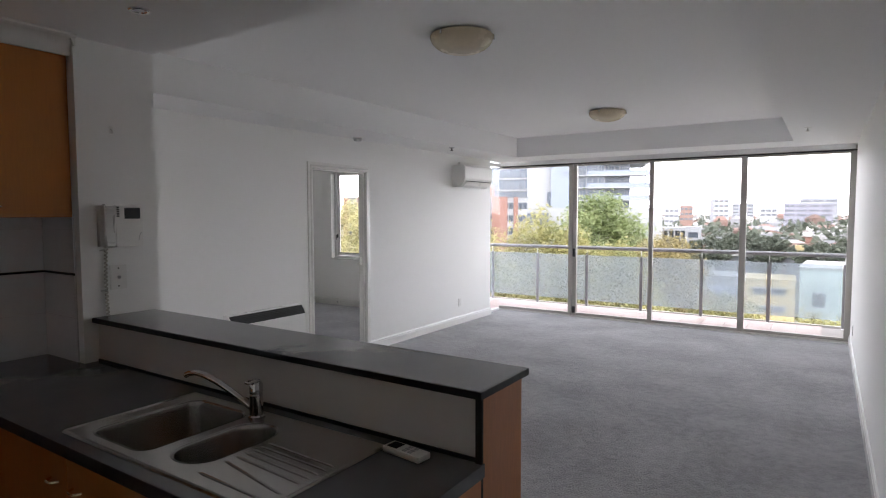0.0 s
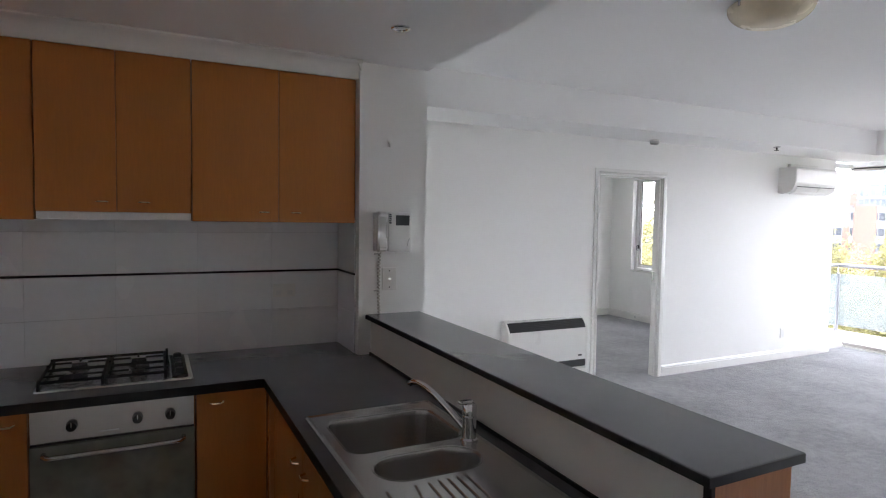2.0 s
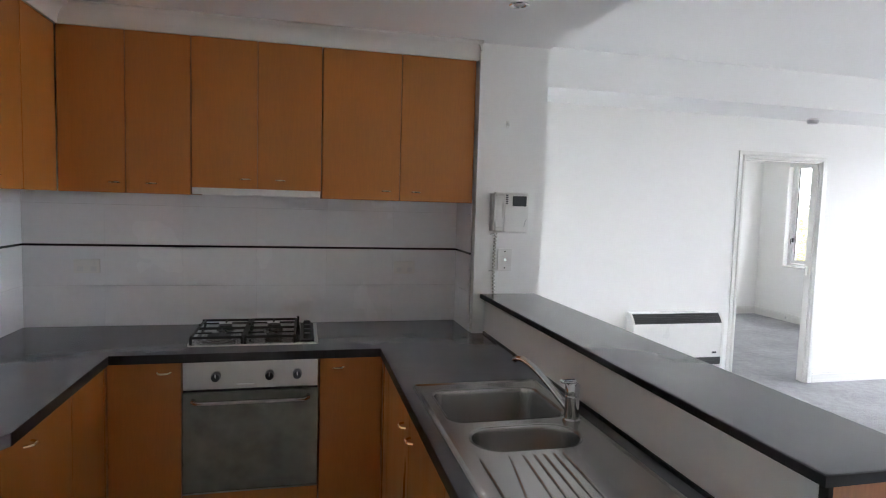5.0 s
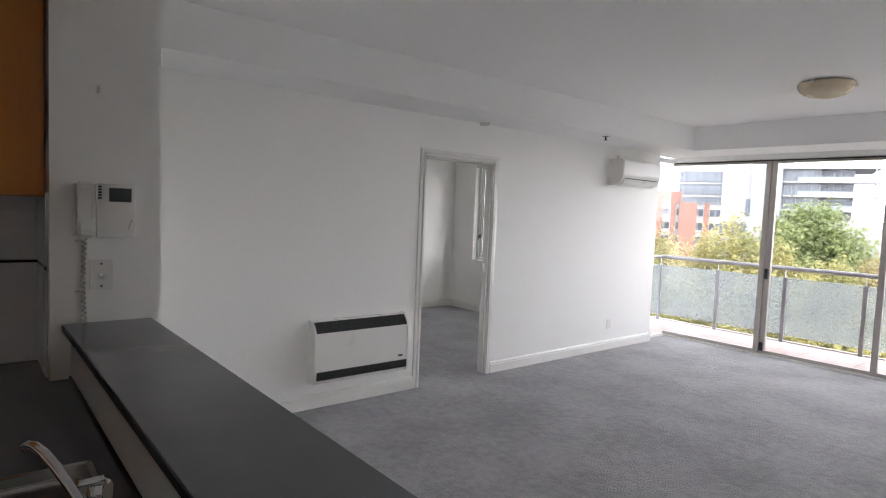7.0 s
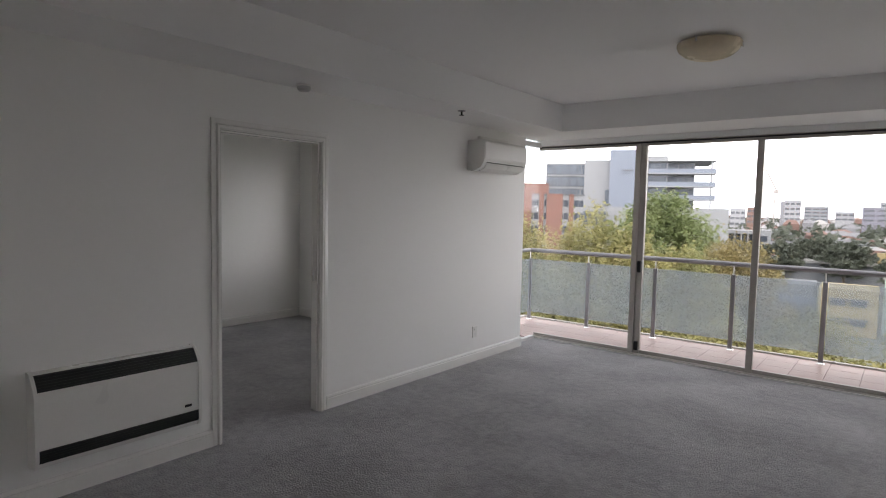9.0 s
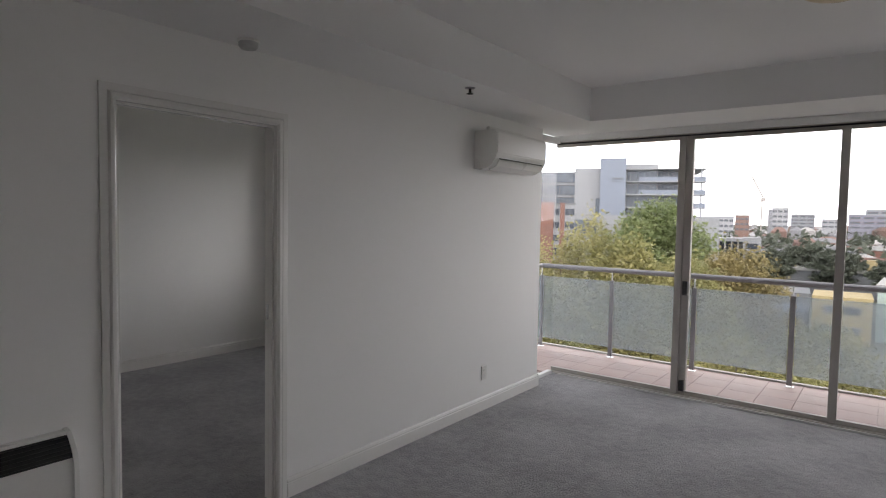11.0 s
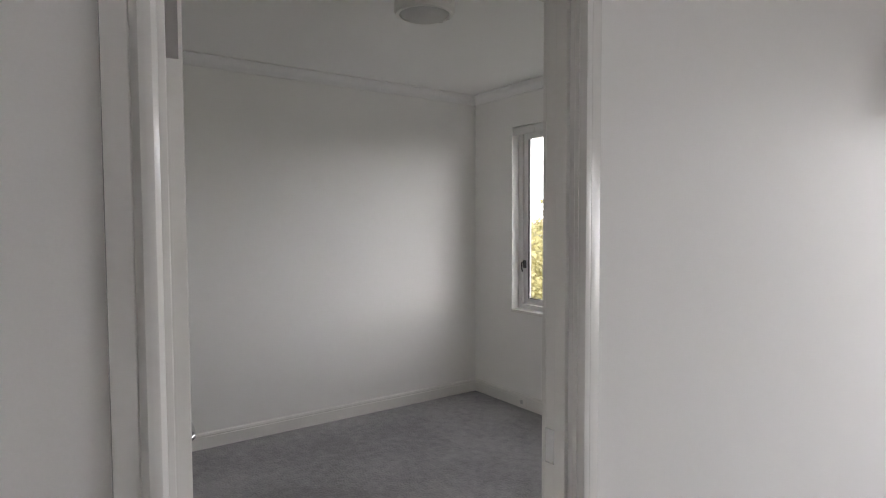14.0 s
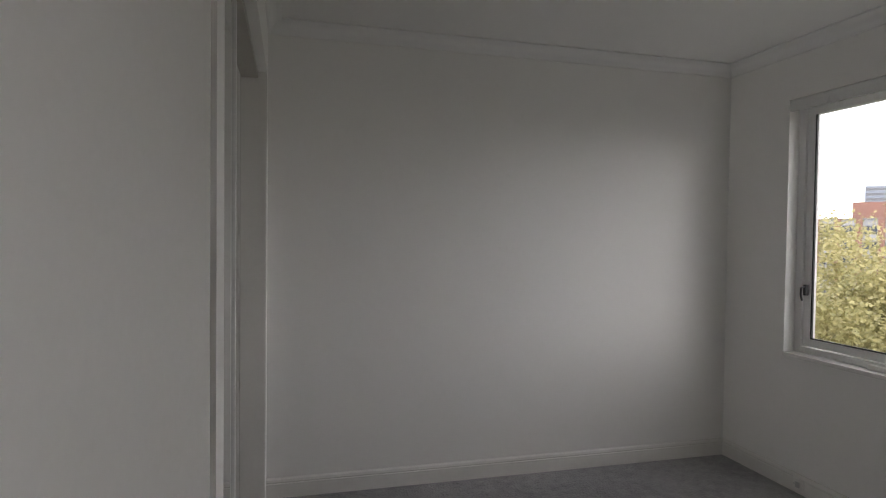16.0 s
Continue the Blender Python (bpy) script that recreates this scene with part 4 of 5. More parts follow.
post = thing("corner_post", (1.66, -0.03, 0.1), "narrow cherry laminate corner filler between cabinets", "panel", "cabinet corner fillers")
part("panel", B(1.645, 1.6885, -0.046, -0.0235, 0.10, 0.828), M_WOOD, post)
post = thing("corner_post", (1.66, 1.21, 0.1), "narrow cherry laminate corner filler between cabinets", "panel", "cabinet corner fillers")
part("panel", B(1.645, 1.7045, 1.1985, 1.221, 0.10, 0.828), M_WOOD, post)
floor_unit("x", 1, XF, (YL + 0.005, 0.283), XK + 0.02, (0.213,))
floor_unit("x", 1, XF, (0.896, YP - 0.005), XK + 0.02, (0.98,))
for e, pl in (((1.705, 1.84), (None,)), ((1.84, 2.385, 2.945), (2.31, 2.46)), ((2.945, 3.575), (3.02,))):
    t = thing("floor_cabinet", ((e[0] + e[-1]) / 2, 1.5, 0), "cherry laminate cabinet under the sink bench", "cabinet", "kitchen floor cabinets")
    part("side_panel", B(e[0] + 0.001, e[0] + 0.016, YP + 0.021, 1.785, 0.10, 0.826), M_CARC, t)
    part("side_panel", B(e[-1] - 0.016, e[-1] - 0.001, YP + 0.021, 1.785, 0.10, 0.826), M_CARC, t)
    part("bottom", B(e[0] + 0.016, e[-1] - 0.016, YP + 0.021, 1.785, 0.10, 0.116), M_CARC, t)
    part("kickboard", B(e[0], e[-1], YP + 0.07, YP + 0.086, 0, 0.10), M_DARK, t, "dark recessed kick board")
    for (e0, e1), u in zip(zip(e, e[1:]), pl):
        d = front("door", t, "y", -1, YP, e0 + 0.0016, e1 - 0.0016, 0.104, 0.826)
        if u is not None:
            pull(d, "y", -1, YP, u, 0.725)
floor_unit("y", 1, YL, (1.69, 2.05), YKL + 0.02, (None,))
floor_unit("y", 1, YL, (2.05, 2.585), YKL + 0.02, (2.42,))

ovh = thing("oven_housing", (1.4, 0.588, 0), "cherry laminate oven housing", "cabinet")
part("lower_panel", B(XF - 0.018, XF, 0.287, 0.890, 0.104, 0.205, 0.0015), M_WOOD, ovh)
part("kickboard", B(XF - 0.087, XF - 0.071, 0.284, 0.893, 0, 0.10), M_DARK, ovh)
part("side_panel", B(XK + 0.02, XF - 0.021, 0.2845, 0.288, 0.1, 0.828), M_CARC, ovh)
part("side_panel", B(XK + 0.02, XF - 0.021, 0.8895, 0.8935, 0.1, 0.828), M_CARC, ovh)

oven = thing("oven", (1.4, 0.588, 0.21), "stainless built-in oven with a dark glass door", "oven")
part("body", B(XK + 0.06, XF - 0.02, 0.292, 0.886, 0.212, 0.822), M_DARK, oven)
fas = part("control_panel", B(XF - 0.018, XF + 0.006, 0.287, 0.890, 0.696, 0.828, 0.003), M_STEEL, oven, "brushed stainless control panel")
for yy in (0.432, 0.668, 0.793):
    k = part("knob", tube(bmesh.new(), [(XF + 0.006, yy, 0.757), (XF + 0.012, yy, 0.757), (XF + 0.013, yy, 0.757), (XF + 0.032, yy, 0.757)], 0.021, 20, 0.018), M_KNOB, oven, "round black knob", True)
    part("pointer", B(XF + 0.031, XF + 0.0335, yy - 0.002, yy + 0.002, 0.757, 0.774), M_PLAST, k)
part("badge", B(XF + 0.006, XF + 0.0075, 0.525, 0.60, 0.716, 0.722), M_CHROME, oven)
# a solid dark strip stands for the shade between panel and door
part("panel_gap_shade", B(XF - 0.018, XF - 0.006, 0.289, 0.888, 0.684, 0.696), M_DARK, oven)
od = part("door", B(XF - 0.018, XF + 0.012, 0.287, 0.890, 0.216, 0.684, 0.004), M_OVENGL, oven, "dark reflective glass door")
part("door_edge", B(XF - 0.018, XF + 0.0135, 0.287, 0.890, 0.208, 0.216, 0.001), M_STEEL, oven)
hp = [(XF + 0.012, 0.335, 0.652), (XF + 0.036, 0.337, 0.651), (XF + 0.05, 0.352, 0.649)] + [(XF + 0.054, 0.36 + 0.46 * i / 8, 0.648) for i in range(9)] + [(XF + 0.05, 0.828, 0.649), (XF + 0.036, 0.843, 0.651), (XF + 0.012, 0.845, 0.652)]
part("handle", tube(bmesh.new(), hp, 0.010, 12), M_STEEL, od, "long steel bar handle", True)

# benchtop round the three sides, open under the sink
bench = thing("benchtop", (1.7, 0.5, 0.83), "dark speckled stone benchtop with a black square edge", "benchtop")
SX0, SX1, SY0, SY1 = 2.285, 3.285, 1.232, 1.735
ZB0 = 0.830
part("back_run", prism(bmesh.new(), [(XK + 0.001, YKL + 0.001), (1.685, YKL + 0.001), (1.685, 1.186), (1.70, 1.186), (1.70, 1.791), (1.4105, 1.791), (1.4105, 1.721), (XK + 0.001, 1.721)], "z", ZB0, ZC), M_STONE, bench)
part("side_run", prism(bmesh.new(), [(1.685, YKL + 0.001), (2.62, YKL + 0.001), (2.62, -0.09), (2.60, -0.032), (2.56, -0.010), (1.685, -0.010)], "z", ZB0, ZC), M_STONE, bench)
part("sink_run", B(1.70, SX0 + 0.015, 1.186, 1.791, ZB0, ZC), M_STONE, bench)
part("sink_run", B(SX1 - 0.015, 3.602, 1.186, 1.791, ZB0, ZC), M_STONE, bench)
part("sink_rail", B(SX0 + 0.015, SX1 - 0.015, 1.186, SY0 + 0.015, ZB0, ZC), M_STONE, bench)
part("sink_rail", B(SX0 + 0.015, SX1 - 0.015, SY1 - 0.015, 1.791, ZB0, ZC), M_STONE, bench)
part("edge", B(1.684, 1.6875, -0.0085, 1.1845, ZB0 - 0.001, ZC - 0.001), M_EDGE, bench, "black square front edge")
part("edge", B(1.6875, 2.555, -0.0115, -0.0085, ZB0 - 0.001, ZC - 0.001), M_EDGE, bench, "black square front edge")
part("edge", B(1.6875, 3.6035, 1.1838, 1.1872, ZB0 - 0.001, ZC - 0.001), M_EDGE, bench, "black square front edge")
part("upstand_seal", B(1.412, 3.576, 1.784, 1.7915, ZC, ZC + 0.012, 0.001), M_RUBBER, bench, "thin black seal along the wall")

bar = thing("breakfast_bar", (2.5, 1.92, 1.066), "raised dark stone bar top on the low wall", "benchtop")
bt = bmesh.new()
box(bt, 1.411, 3.604, 1.764, 2.082, 1.067, 1.09, 0.003)
part("slab", bt, M_STONE, bar)
part("edge", B(1.412, 3.6055, 1.7615, 1.7655, 1.0665, 1.088), M_EDGE, bar, "black square front edge")
part("edge", B(3.6025, 3.6058, 1.7655, 2.0805, 1.0665, 1.088), M_EDGE, bar, "black square front edge")
endp = thing("bar_end_panel", (3.59, 1.9, 0), "cherry laminate end panel of the bar", "panel")
part("panel", B(3.579, 3.597, 1.790, 2.044, 0.0, 1.0665, 0.001), M_WOODH, endp)
part("panel", B(3.579, 3.597, 1.203, 1.778, 0.0, 0.829, 0.001), M_WOODH, endp)
# shadow along the panel's edge, set in as a near-black strip
part("edge_shadow", B(3.577, 3.598, 1.778, 1.7895, 0.0, 1.0665, 0.001), M_DARK, endp, "black strip for the shadow at the panel edge")
structure("baseboard_bar", B(1.43, 3.575, 2.041, 2.056, 0, 0.1, 0.003), M_TRIM, "white skirting board under the bar", "baseboard")


# ---- sink, tap and hob ----
def round_rect(x0, x1, y0, y1, r, n=6):
    pts = []
    for cx, cy, a0 in ((x1 - r, y1 - r, 0), (x0 + r, y1 - r, 90), (x0 + r, y0 + r, 180), (x1 - r, y0 + r, 270)):
        for i in range(n + 1):
            a = radians(a0 + 90 * i / n)
            pts.append((cx + r * math.cos(a), cy + r * math.sin(a)))
    return pts


def loop(bm, pts, z):
    vs = [bm.verts.new((x, y, z)) for x, y in pts]
    return vs, [bm.edges.new((vs[i], vs[(i + 1) % len(vs)])) for i in range(len(vs))]


def skin(bm, a, b):
    n = len(a)
    for i in range(n):
        bm.faces.new((a[i], a[(i + 1) % n], b[(i + 1) % n], b[i]))


sink = thing("sink", (2.78, 1.49, 0.87), "stainless steel sink with one and a half bowls and a drainer", "sink")
dk = bmesh.new()
ZD = ZC + 0.003
o0, _ = loop(dk, round_rect(SX0, SX1, SY0, SY1, 0.012), ZC + 0.0005)
o1, e1 = loop(dk, round_rect(SX0 + 0.004, SX1 - 0.004, SY0 + 0.004, SY1 - 0.004, 0.012), ZC + 0.006)
dx0, dx1, dy0, dy1 = SX0 + 0.016, SX1 - 0.016, SY0 + 0.016, SY1 - 0.016
o2, e2 = loop(dk, round_rect(dx0, dx1, dy0, dy1, 0.0004), ZD)
skin(dk, o0, o1)
skin(dk, o1, o2)
BOWLS = ((2.366, 2.690, 1.282, 1.690, 0.055, 0.185), (2.745, 2.925, 1.308, 1.655, 0.088, 0.155))


def cell_edge(x0, x1, y0, y1, r, c0, c1, n=6):
    """The points of a cell's border that face those of a rounded opening in it."""
    out = []
    for k, (px, py) in enumerate(round_rect(x0, x1, y0, y1, r, n)):
        q, i = divmod(k, n + 1)
        bx0, by0 = (c1, c0, c0, c1)[q], (dy1, dy1, dy0, dy0)[q]
        first = (i < n / 2) == (q % 2 == 0)
        if i == n // 2:
            out.append((bx0, by0))
        else:
            out.append((bx0, py) if first else (px, by0))
    return out


for (x0, x1, y0, y1, r, dep), c0, c1 in zip(BOWLS, (dx0, 2.705), (2.705, 2.95)):
    inner = loop(dk, round_rect(x0, x1, y0, y1, r), ZD)[0]
    outer = loop(dk, cell_edge(x0, x1, y0, y1, r, c0, c1), ZD)[0]
    skin(dk, outer, inner)
dk.faces.new([dk.verts.new(p) for p in ((2.95, dy0, ZD), (dx1, dy0, ZD), (dx1, dy1, ZD), (2.95, dy1, ZD))])
part("deck", dk, M_STEEL, sink, "brushed steel deck")
for x0, x1, y0, y1, r, dep in BOWLS:
    bb = bmesh.new()
    prev = None
    for inset, z in ((-0.004, ZD + 0.0015), (0.004, ZD - 0.004), (0.008, ZD - 0.02), (0.014, ZD - dep + 0.03), (0.024, ZD - dep + 0.008), (0.046, ZD - dep)):
        vs, es = loop(bb, round_rect(x0 + inset, x1 - inset, y0 + inset, y1 - inset, max(0.02, r - inset * 0.6)), z)
        if prev:
            skin(bb, prev, vs)
        prev = vs
    bb.faces.new(prev)
    bw_ = part("bowl", bb, M_STEEL, sink, "deep rounded steel bowl", True)
    cx, cy = (x0 + x1) / 2, (y0 + y1) / 2
    part("waste", lathe(bmesh.new(), [(0, 0.004), (0.018, 0.004), (0.024, 0.003), (0.038, 0.005), (0.042, 0.001), (0, 0.0005)], (cx, cy, ZD - dep + 0.001), 24), M_CHROME, bw_, "", True)
for ya, yb in ((1.296, 1.288), (1.382, 1.336), (1.423, 1.404), (1.455, 1.439), (1.484, 1.471), (1.514, 1.502), (1.543, 1.532)):
    part("drainer_ridge", tube(bmesh.new(), [(2.958, ya, ZD - 0.002), (2.972, ya, ZD + 0.001), (3.235, yb, ZD + 0.001), (3.25, yb, ZD - 0.002)], 0.0034, 8), M_STEEL, sink, "", True)

tap = thing("tap", (2.728, 1.682, ZD), "chrome single-lever sink tap with a raised spout", "tap")
part("base", lathe(bmesh.new(), [(0, 0), (0.030, 0), (0.030, 0.006), (0.025, 0.010), (0, 0.010)], (2.728, 1.682, ZD), 28), M_CHROME, tap, "", True)
part("body", lathe(bmesh.new(), [(0, 0.008), (0.024, 0.008), (0.0235, 0.082), (0.021, 0.085), (0.0235, 0.088), (0.0245, 0.118), (0.020, 0.127), (0, 0.129)], (2.728, 1.682, ZD), 28), M_CHROME, tap, "", True)
spt = [(2.716, 1.676, 0.905), (2.690, 1.665, 0.925), (2.640, 1.643, 0.962), (2.590, 1.620, 0.996), (2.548, 1.602, 1.016), (2.515, 1.588, 1.024), (2.490, 1.577, 1.021), (2.476, 1.571, 1.012)]
part("spout", tube(bmesh.new(), spt, 0.0125, 14, 0.0105), M_CHROME, tap, "slim raised chrome spout", True)
part("lever", B(2.716, 2.740, 1.640, 1.694, ZD + 0.127, ZD + 0.137, 0.004), M_CHROME, tap, "short flat chrome lever")

rem = thing("remote_control", (3.37, 1.715, ZC), "white air-conditioner remote lying on the bench", "remote")
rb = B(-0.075, 0.075, -0.028, 0.028, 0.0, 0.020, 0.006)
rm_m = Matrix.Translation((3.372, 1.715, ZC + 0.0005)) @ Matrix.Rotation(radians(-6), 4, "Z")


def on_remote(bm):
    bmesh.ops.transform(bm, matrix=rm_m, verts=bm.verts)
    return bm


part("case", on_remote(rb), M_PLAST, rem, "", True)
part("display", on_remote(B(-0.062, -0.022, -0.020, 0.020, 0.0196, 0.0208)), M_SCREEN, rem, "small grey display")
for i in range(2):
    for j in range(3):
        part("button", on_remote(B(0.0 + i * 0.022, 0.014 + i * 0.022, -0.020 + j * 0.015, -0.010 + j * 0.015, 0.0195, 0.0215, 0.001)), M_GREYP, rem)

HX0, HX1, HY0, HY1 = 1.075, 1.565, 0.283, 0.893
hob = thing("gas_hob", (1.32, 0.588, ZC), "stainless four-burner gas hob with black trivets", "hob")
tr = bmesh.new()
prev = None
for inset, z in ((0.0, ZC + 0.0005), (0.002, ZC + 0.008), (0.010, ZC + 0.010), (0.022, ZC + 0.005)):
    vs, es = loop(tr, round_rect(HX0 + inset, HX1 - inset, HY0 + inset, HY1 - inset, 0.02), z)
    if prev:
        skin(tr, prev, vs)
    prev = vs
tr.faces.new(prev)
part("tray", tr, M_STEEL, hob, "pressed stainless tray", True)
for bx_, by_, br in ((1.20, 0.415, 0.036), (1.44, 0.415, 0.062), (1.20, 0.665, 0.036), (1.44, 0.665, 0.028)):
    bn = part("burner", lathe(bmesh.new(), [(0, 0.001), (br * 1.25, 0.001), (br * 1.25, 0.008), (br, 0.010), (br, 0.018), (0, 0.018)], (bx_, by_, ZC + 0.004), 24), M_STEEL, hob, "", True)
    part("burner_cap", lathe(bmesh.new(), [(0, 0.018), (br * 0.9, 0.018), (br * 0.88, 0.025), (0, 0.027)], (bx_, by_, ZC + 0.004), 24), M_IRON, bn, "black enamel burner cap", True)
for y0, y1 in ((0.300, 0.532), (0.545, 0.778)):
    g = bmesh.new()
    zt, zl = ZC + 0.038, ZC + 0.008
    for yy in (y0, y1):
        tube(g, [(1.105, yy, zl), (1.108, yy, zt - 0.008), (1.116, yy, zt), (1.525, yy, zt), (1.533, yy, zt - 0.008), (1.536, yy, zl)], 0.0068, 8)
    for xx in (1.108, 1.32, 1.533):
        tube(g, [(xx, y0, zt - 0.002), (xx, y1, zt - 0.002)], 0.0068, 8)
    ym = (y0 + y1) / 2
    for cx in (1.20, 1.44):
        for dx, dy in ((0.09, 0), (-0.09, 0), (0, 0.11), (0, -0.11)):
            tube(g, [(cx + dx, ym + dy, zt), (cx + dx * 0.3, ym + dy * 0.3, zt)], 0.0045, 6)
    for xx in (1.16, 1.28):
        tube(g, [(xx, y0, zt), (xx, y0, zt + 0.014)], 0.006, 8)
    part("trivet", g, M_IRON, hob, "black wire trivet", True)
part("knob_strip", B(1.10, 1.53, 0.805, 0.872, ZC + 0.005, ZC + 0.0125, 0.003), M_KNOB, hob, "black control strip")
for i in range(4):
    xx = 1.16 + 0.105 * i
    part("knob", lathe(bmesh.new(), [(0, 0.0), (0.021, 0.0), (0.019, 0.020), (0.016, 0.024), (0, 0.025)], (xx, 0.838, ZC + 0.0125), 20), M_KNOB, hob, "", True)
part("igniter", tube(bmesh.new(), [(1.12, 0.79, ZC + 0.006), (1.12, 0.79, ZC + 0.055)], 0.006, 8), M_IRON, hob)

# ---- outside: the street, the trees and the town ----
ZG = -14.0
EX, EY, EZ = 2.6, 3.4, 1.58


def bearing(az, d):
    a = radians(az)
    return EX + d * math.sin(a), EY + d * math.cos(a)


M_GROUND = surf("town_ground", (0.16, 0.17, 0.13), 0.95, var=0.3, scale=0.02, fine=0.3, bump=0)
M_ROAD = surf("asphalt", (0.06, 0.06, 0.062), 0.9, var=0.2, scale=0.3, fine=20, bump=0.1)
M_BRICKR = surf("red_brick_wall", (0.22, 0.115, 0.092), 0.85, var=0.12, scale=0.5, fine=6, bump=0)
M_WHITEB = surf("white_render", (0.29, 0.30, 0.315), 0.8, var=0.05, scale=0.2, fine=3, bump=0)
M_BLUEB = surf("pale_blue_cladding", (0.21, 0.24, 0.295), 0.6, var=0.06, scale=0.1, fine=2, bump=0)
M_GREYB = surf("grey_concrete", (0.15, 0.16, 0.175), 0.85, var=0.08, scale=0.2, fine=3, bump=0)
M_LAVB = surf("lavender_cladding", (0.25, 0.25, 0.30), 0.7, var=0.06, scale=0.1, fine=2, bump=0)
M_YELB = surf("yellow_render", (0.40, 0.325, 0.17), 0.8, var=0.08, scale=0.3, fine=5, bump=0)
M_TEALB = surf("grey_green_sheeting", (0.36, 0.44, 0.42), 0.7, var=0.06, scale=0.2, fine=4, bump=0)
M_WINDK = surf("dark_window", (0.05, 0.062, 0.082), 0.35, var=0.2, bump=0, spec=0.3)
M_WINTW = surf("blue_grey_tower_glass", (0.105, 0.13, 0.165), 0.25, var=0.25, scale=0.25, fine=1.2, bump=0, spec=0.5)
# far blocks: distance haze is put into these paler base colours
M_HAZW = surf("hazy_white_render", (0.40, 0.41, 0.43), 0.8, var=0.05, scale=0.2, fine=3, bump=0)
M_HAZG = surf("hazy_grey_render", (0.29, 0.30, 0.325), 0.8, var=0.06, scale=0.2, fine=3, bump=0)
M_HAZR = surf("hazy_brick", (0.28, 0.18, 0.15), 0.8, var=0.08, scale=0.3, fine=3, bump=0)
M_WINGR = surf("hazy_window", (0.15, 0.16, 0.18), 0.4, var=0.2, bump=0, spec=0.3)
M_CRANE = surf("crane_paint", (0.45, 0.42, 0.40), 0.6, var=0.1, bump=0)
M_ROOFT = surf("terracotta_roof", (0.16, 0.085, 0.068), 0.85, var=0.15, scale=0.6, fine=8, bump=0)
M_ROOFG = surf("grey_roof", (0.16, 0.165, 0.175), 0.8, var=0.12, scale=0.6, fine=8, bump=0)
M_ROOFW = surf("pale_metal_roof", (0.30, 0.305, 0.30), 0.6, var=0.06, scale=0.3, fine=8, bump=0)
M_BARK = surf("bark", (0.16, 0.13, 0.10), 0.9, var=0.25, scale=3, fine=20, bump=0.3)
M_LYEL = leaf_mat("autumn_yellow_leaves", (0.15, 0.17, 0.07), (0.29, 0.275, 0.11), (0.42, 0.375, 0.16))
# the yellow leaves lightened: haze of the bedroom window is put into the colour
M_LWASH = leaf_mat("washed_out_yellow_leaves", (0.19, 0.195, 0.09), (0.36, 0.335, 0.155), (0.50, 0.45, 0.22))
M_LGRN = leaf_mat("green_leaves", (0.10, 0.135, 0.055), (0.19, 0.235, 0.095), (0.28, 0.31, 0.14))
M_LOLV = leaf_mat("olive_brown_leaves", (0.15, 0.125, 0.055), (0.25, 0.21, 0.09), (0.36, 0.29, 0.13))
M_LDRK = leaf_mat("dark_pine_leaves", (0.055, 0.068, 0.055), (0.085, 0.10, 0.075), (0.125, 0.14, 0.10))

structure("ground", B(-2500, 2500, 40, 4200, ZG - 1, ZG - 0.02), M_GROUND, "town ground reaching the horizon", "ground")
structure("ground_near", B(-120, 120, -30, 40, ZG - 1, ZG - 0.02), M_GROUND, "street-side ground", "ground")
structure("road", B(-120, 120, 42, 54, ZG - 0.5, ZG), M_ROAD, "grey asphalt street", "road")


def leaves(name, centres, spread, per, size, mat, parent, seed, kind_stuff=False):
    """Many small leaves set round clump centres, as one mesh."""
    rng = np.random.default_rng(seed)
    c = np.repeat(np.asarray(centres, float), per, 0)
    n = len(c)
    p = c + rng.normal(0, 1, (n, 3)) * np.asarray(spread)
    a, b = rng.normal(0, 1, (n, 3)), rng.normal(0, 1, (n, 3))
    a[:, 2] *= 0.6
    a /= np.linalg.norm(a, axis=1)[:, None]
    b -= a * (a * b).sum(1)[:, None]
    b /= np.linalg.norm(b, axis=1)[:, None]
    s = size * rng.uniform(0.6, 1.3, (n, 1))
    v = np.stack([p - a * s, p + b * s * 0.55, p + a * s, p - b * s * 0.55], 1).reshape(-1, 3)
    me = bpy.data.meshes.new(name)
    me.from_pydata(v.tolist(), [], np.arange(4 * n).reshape(n, 4).tolist())
    me.materials.append(mat)
    ob = new(name, me)
    if parent:
        o = origin_of(parent)
        ob.parent = parent
        ob.location = -o
    return ob


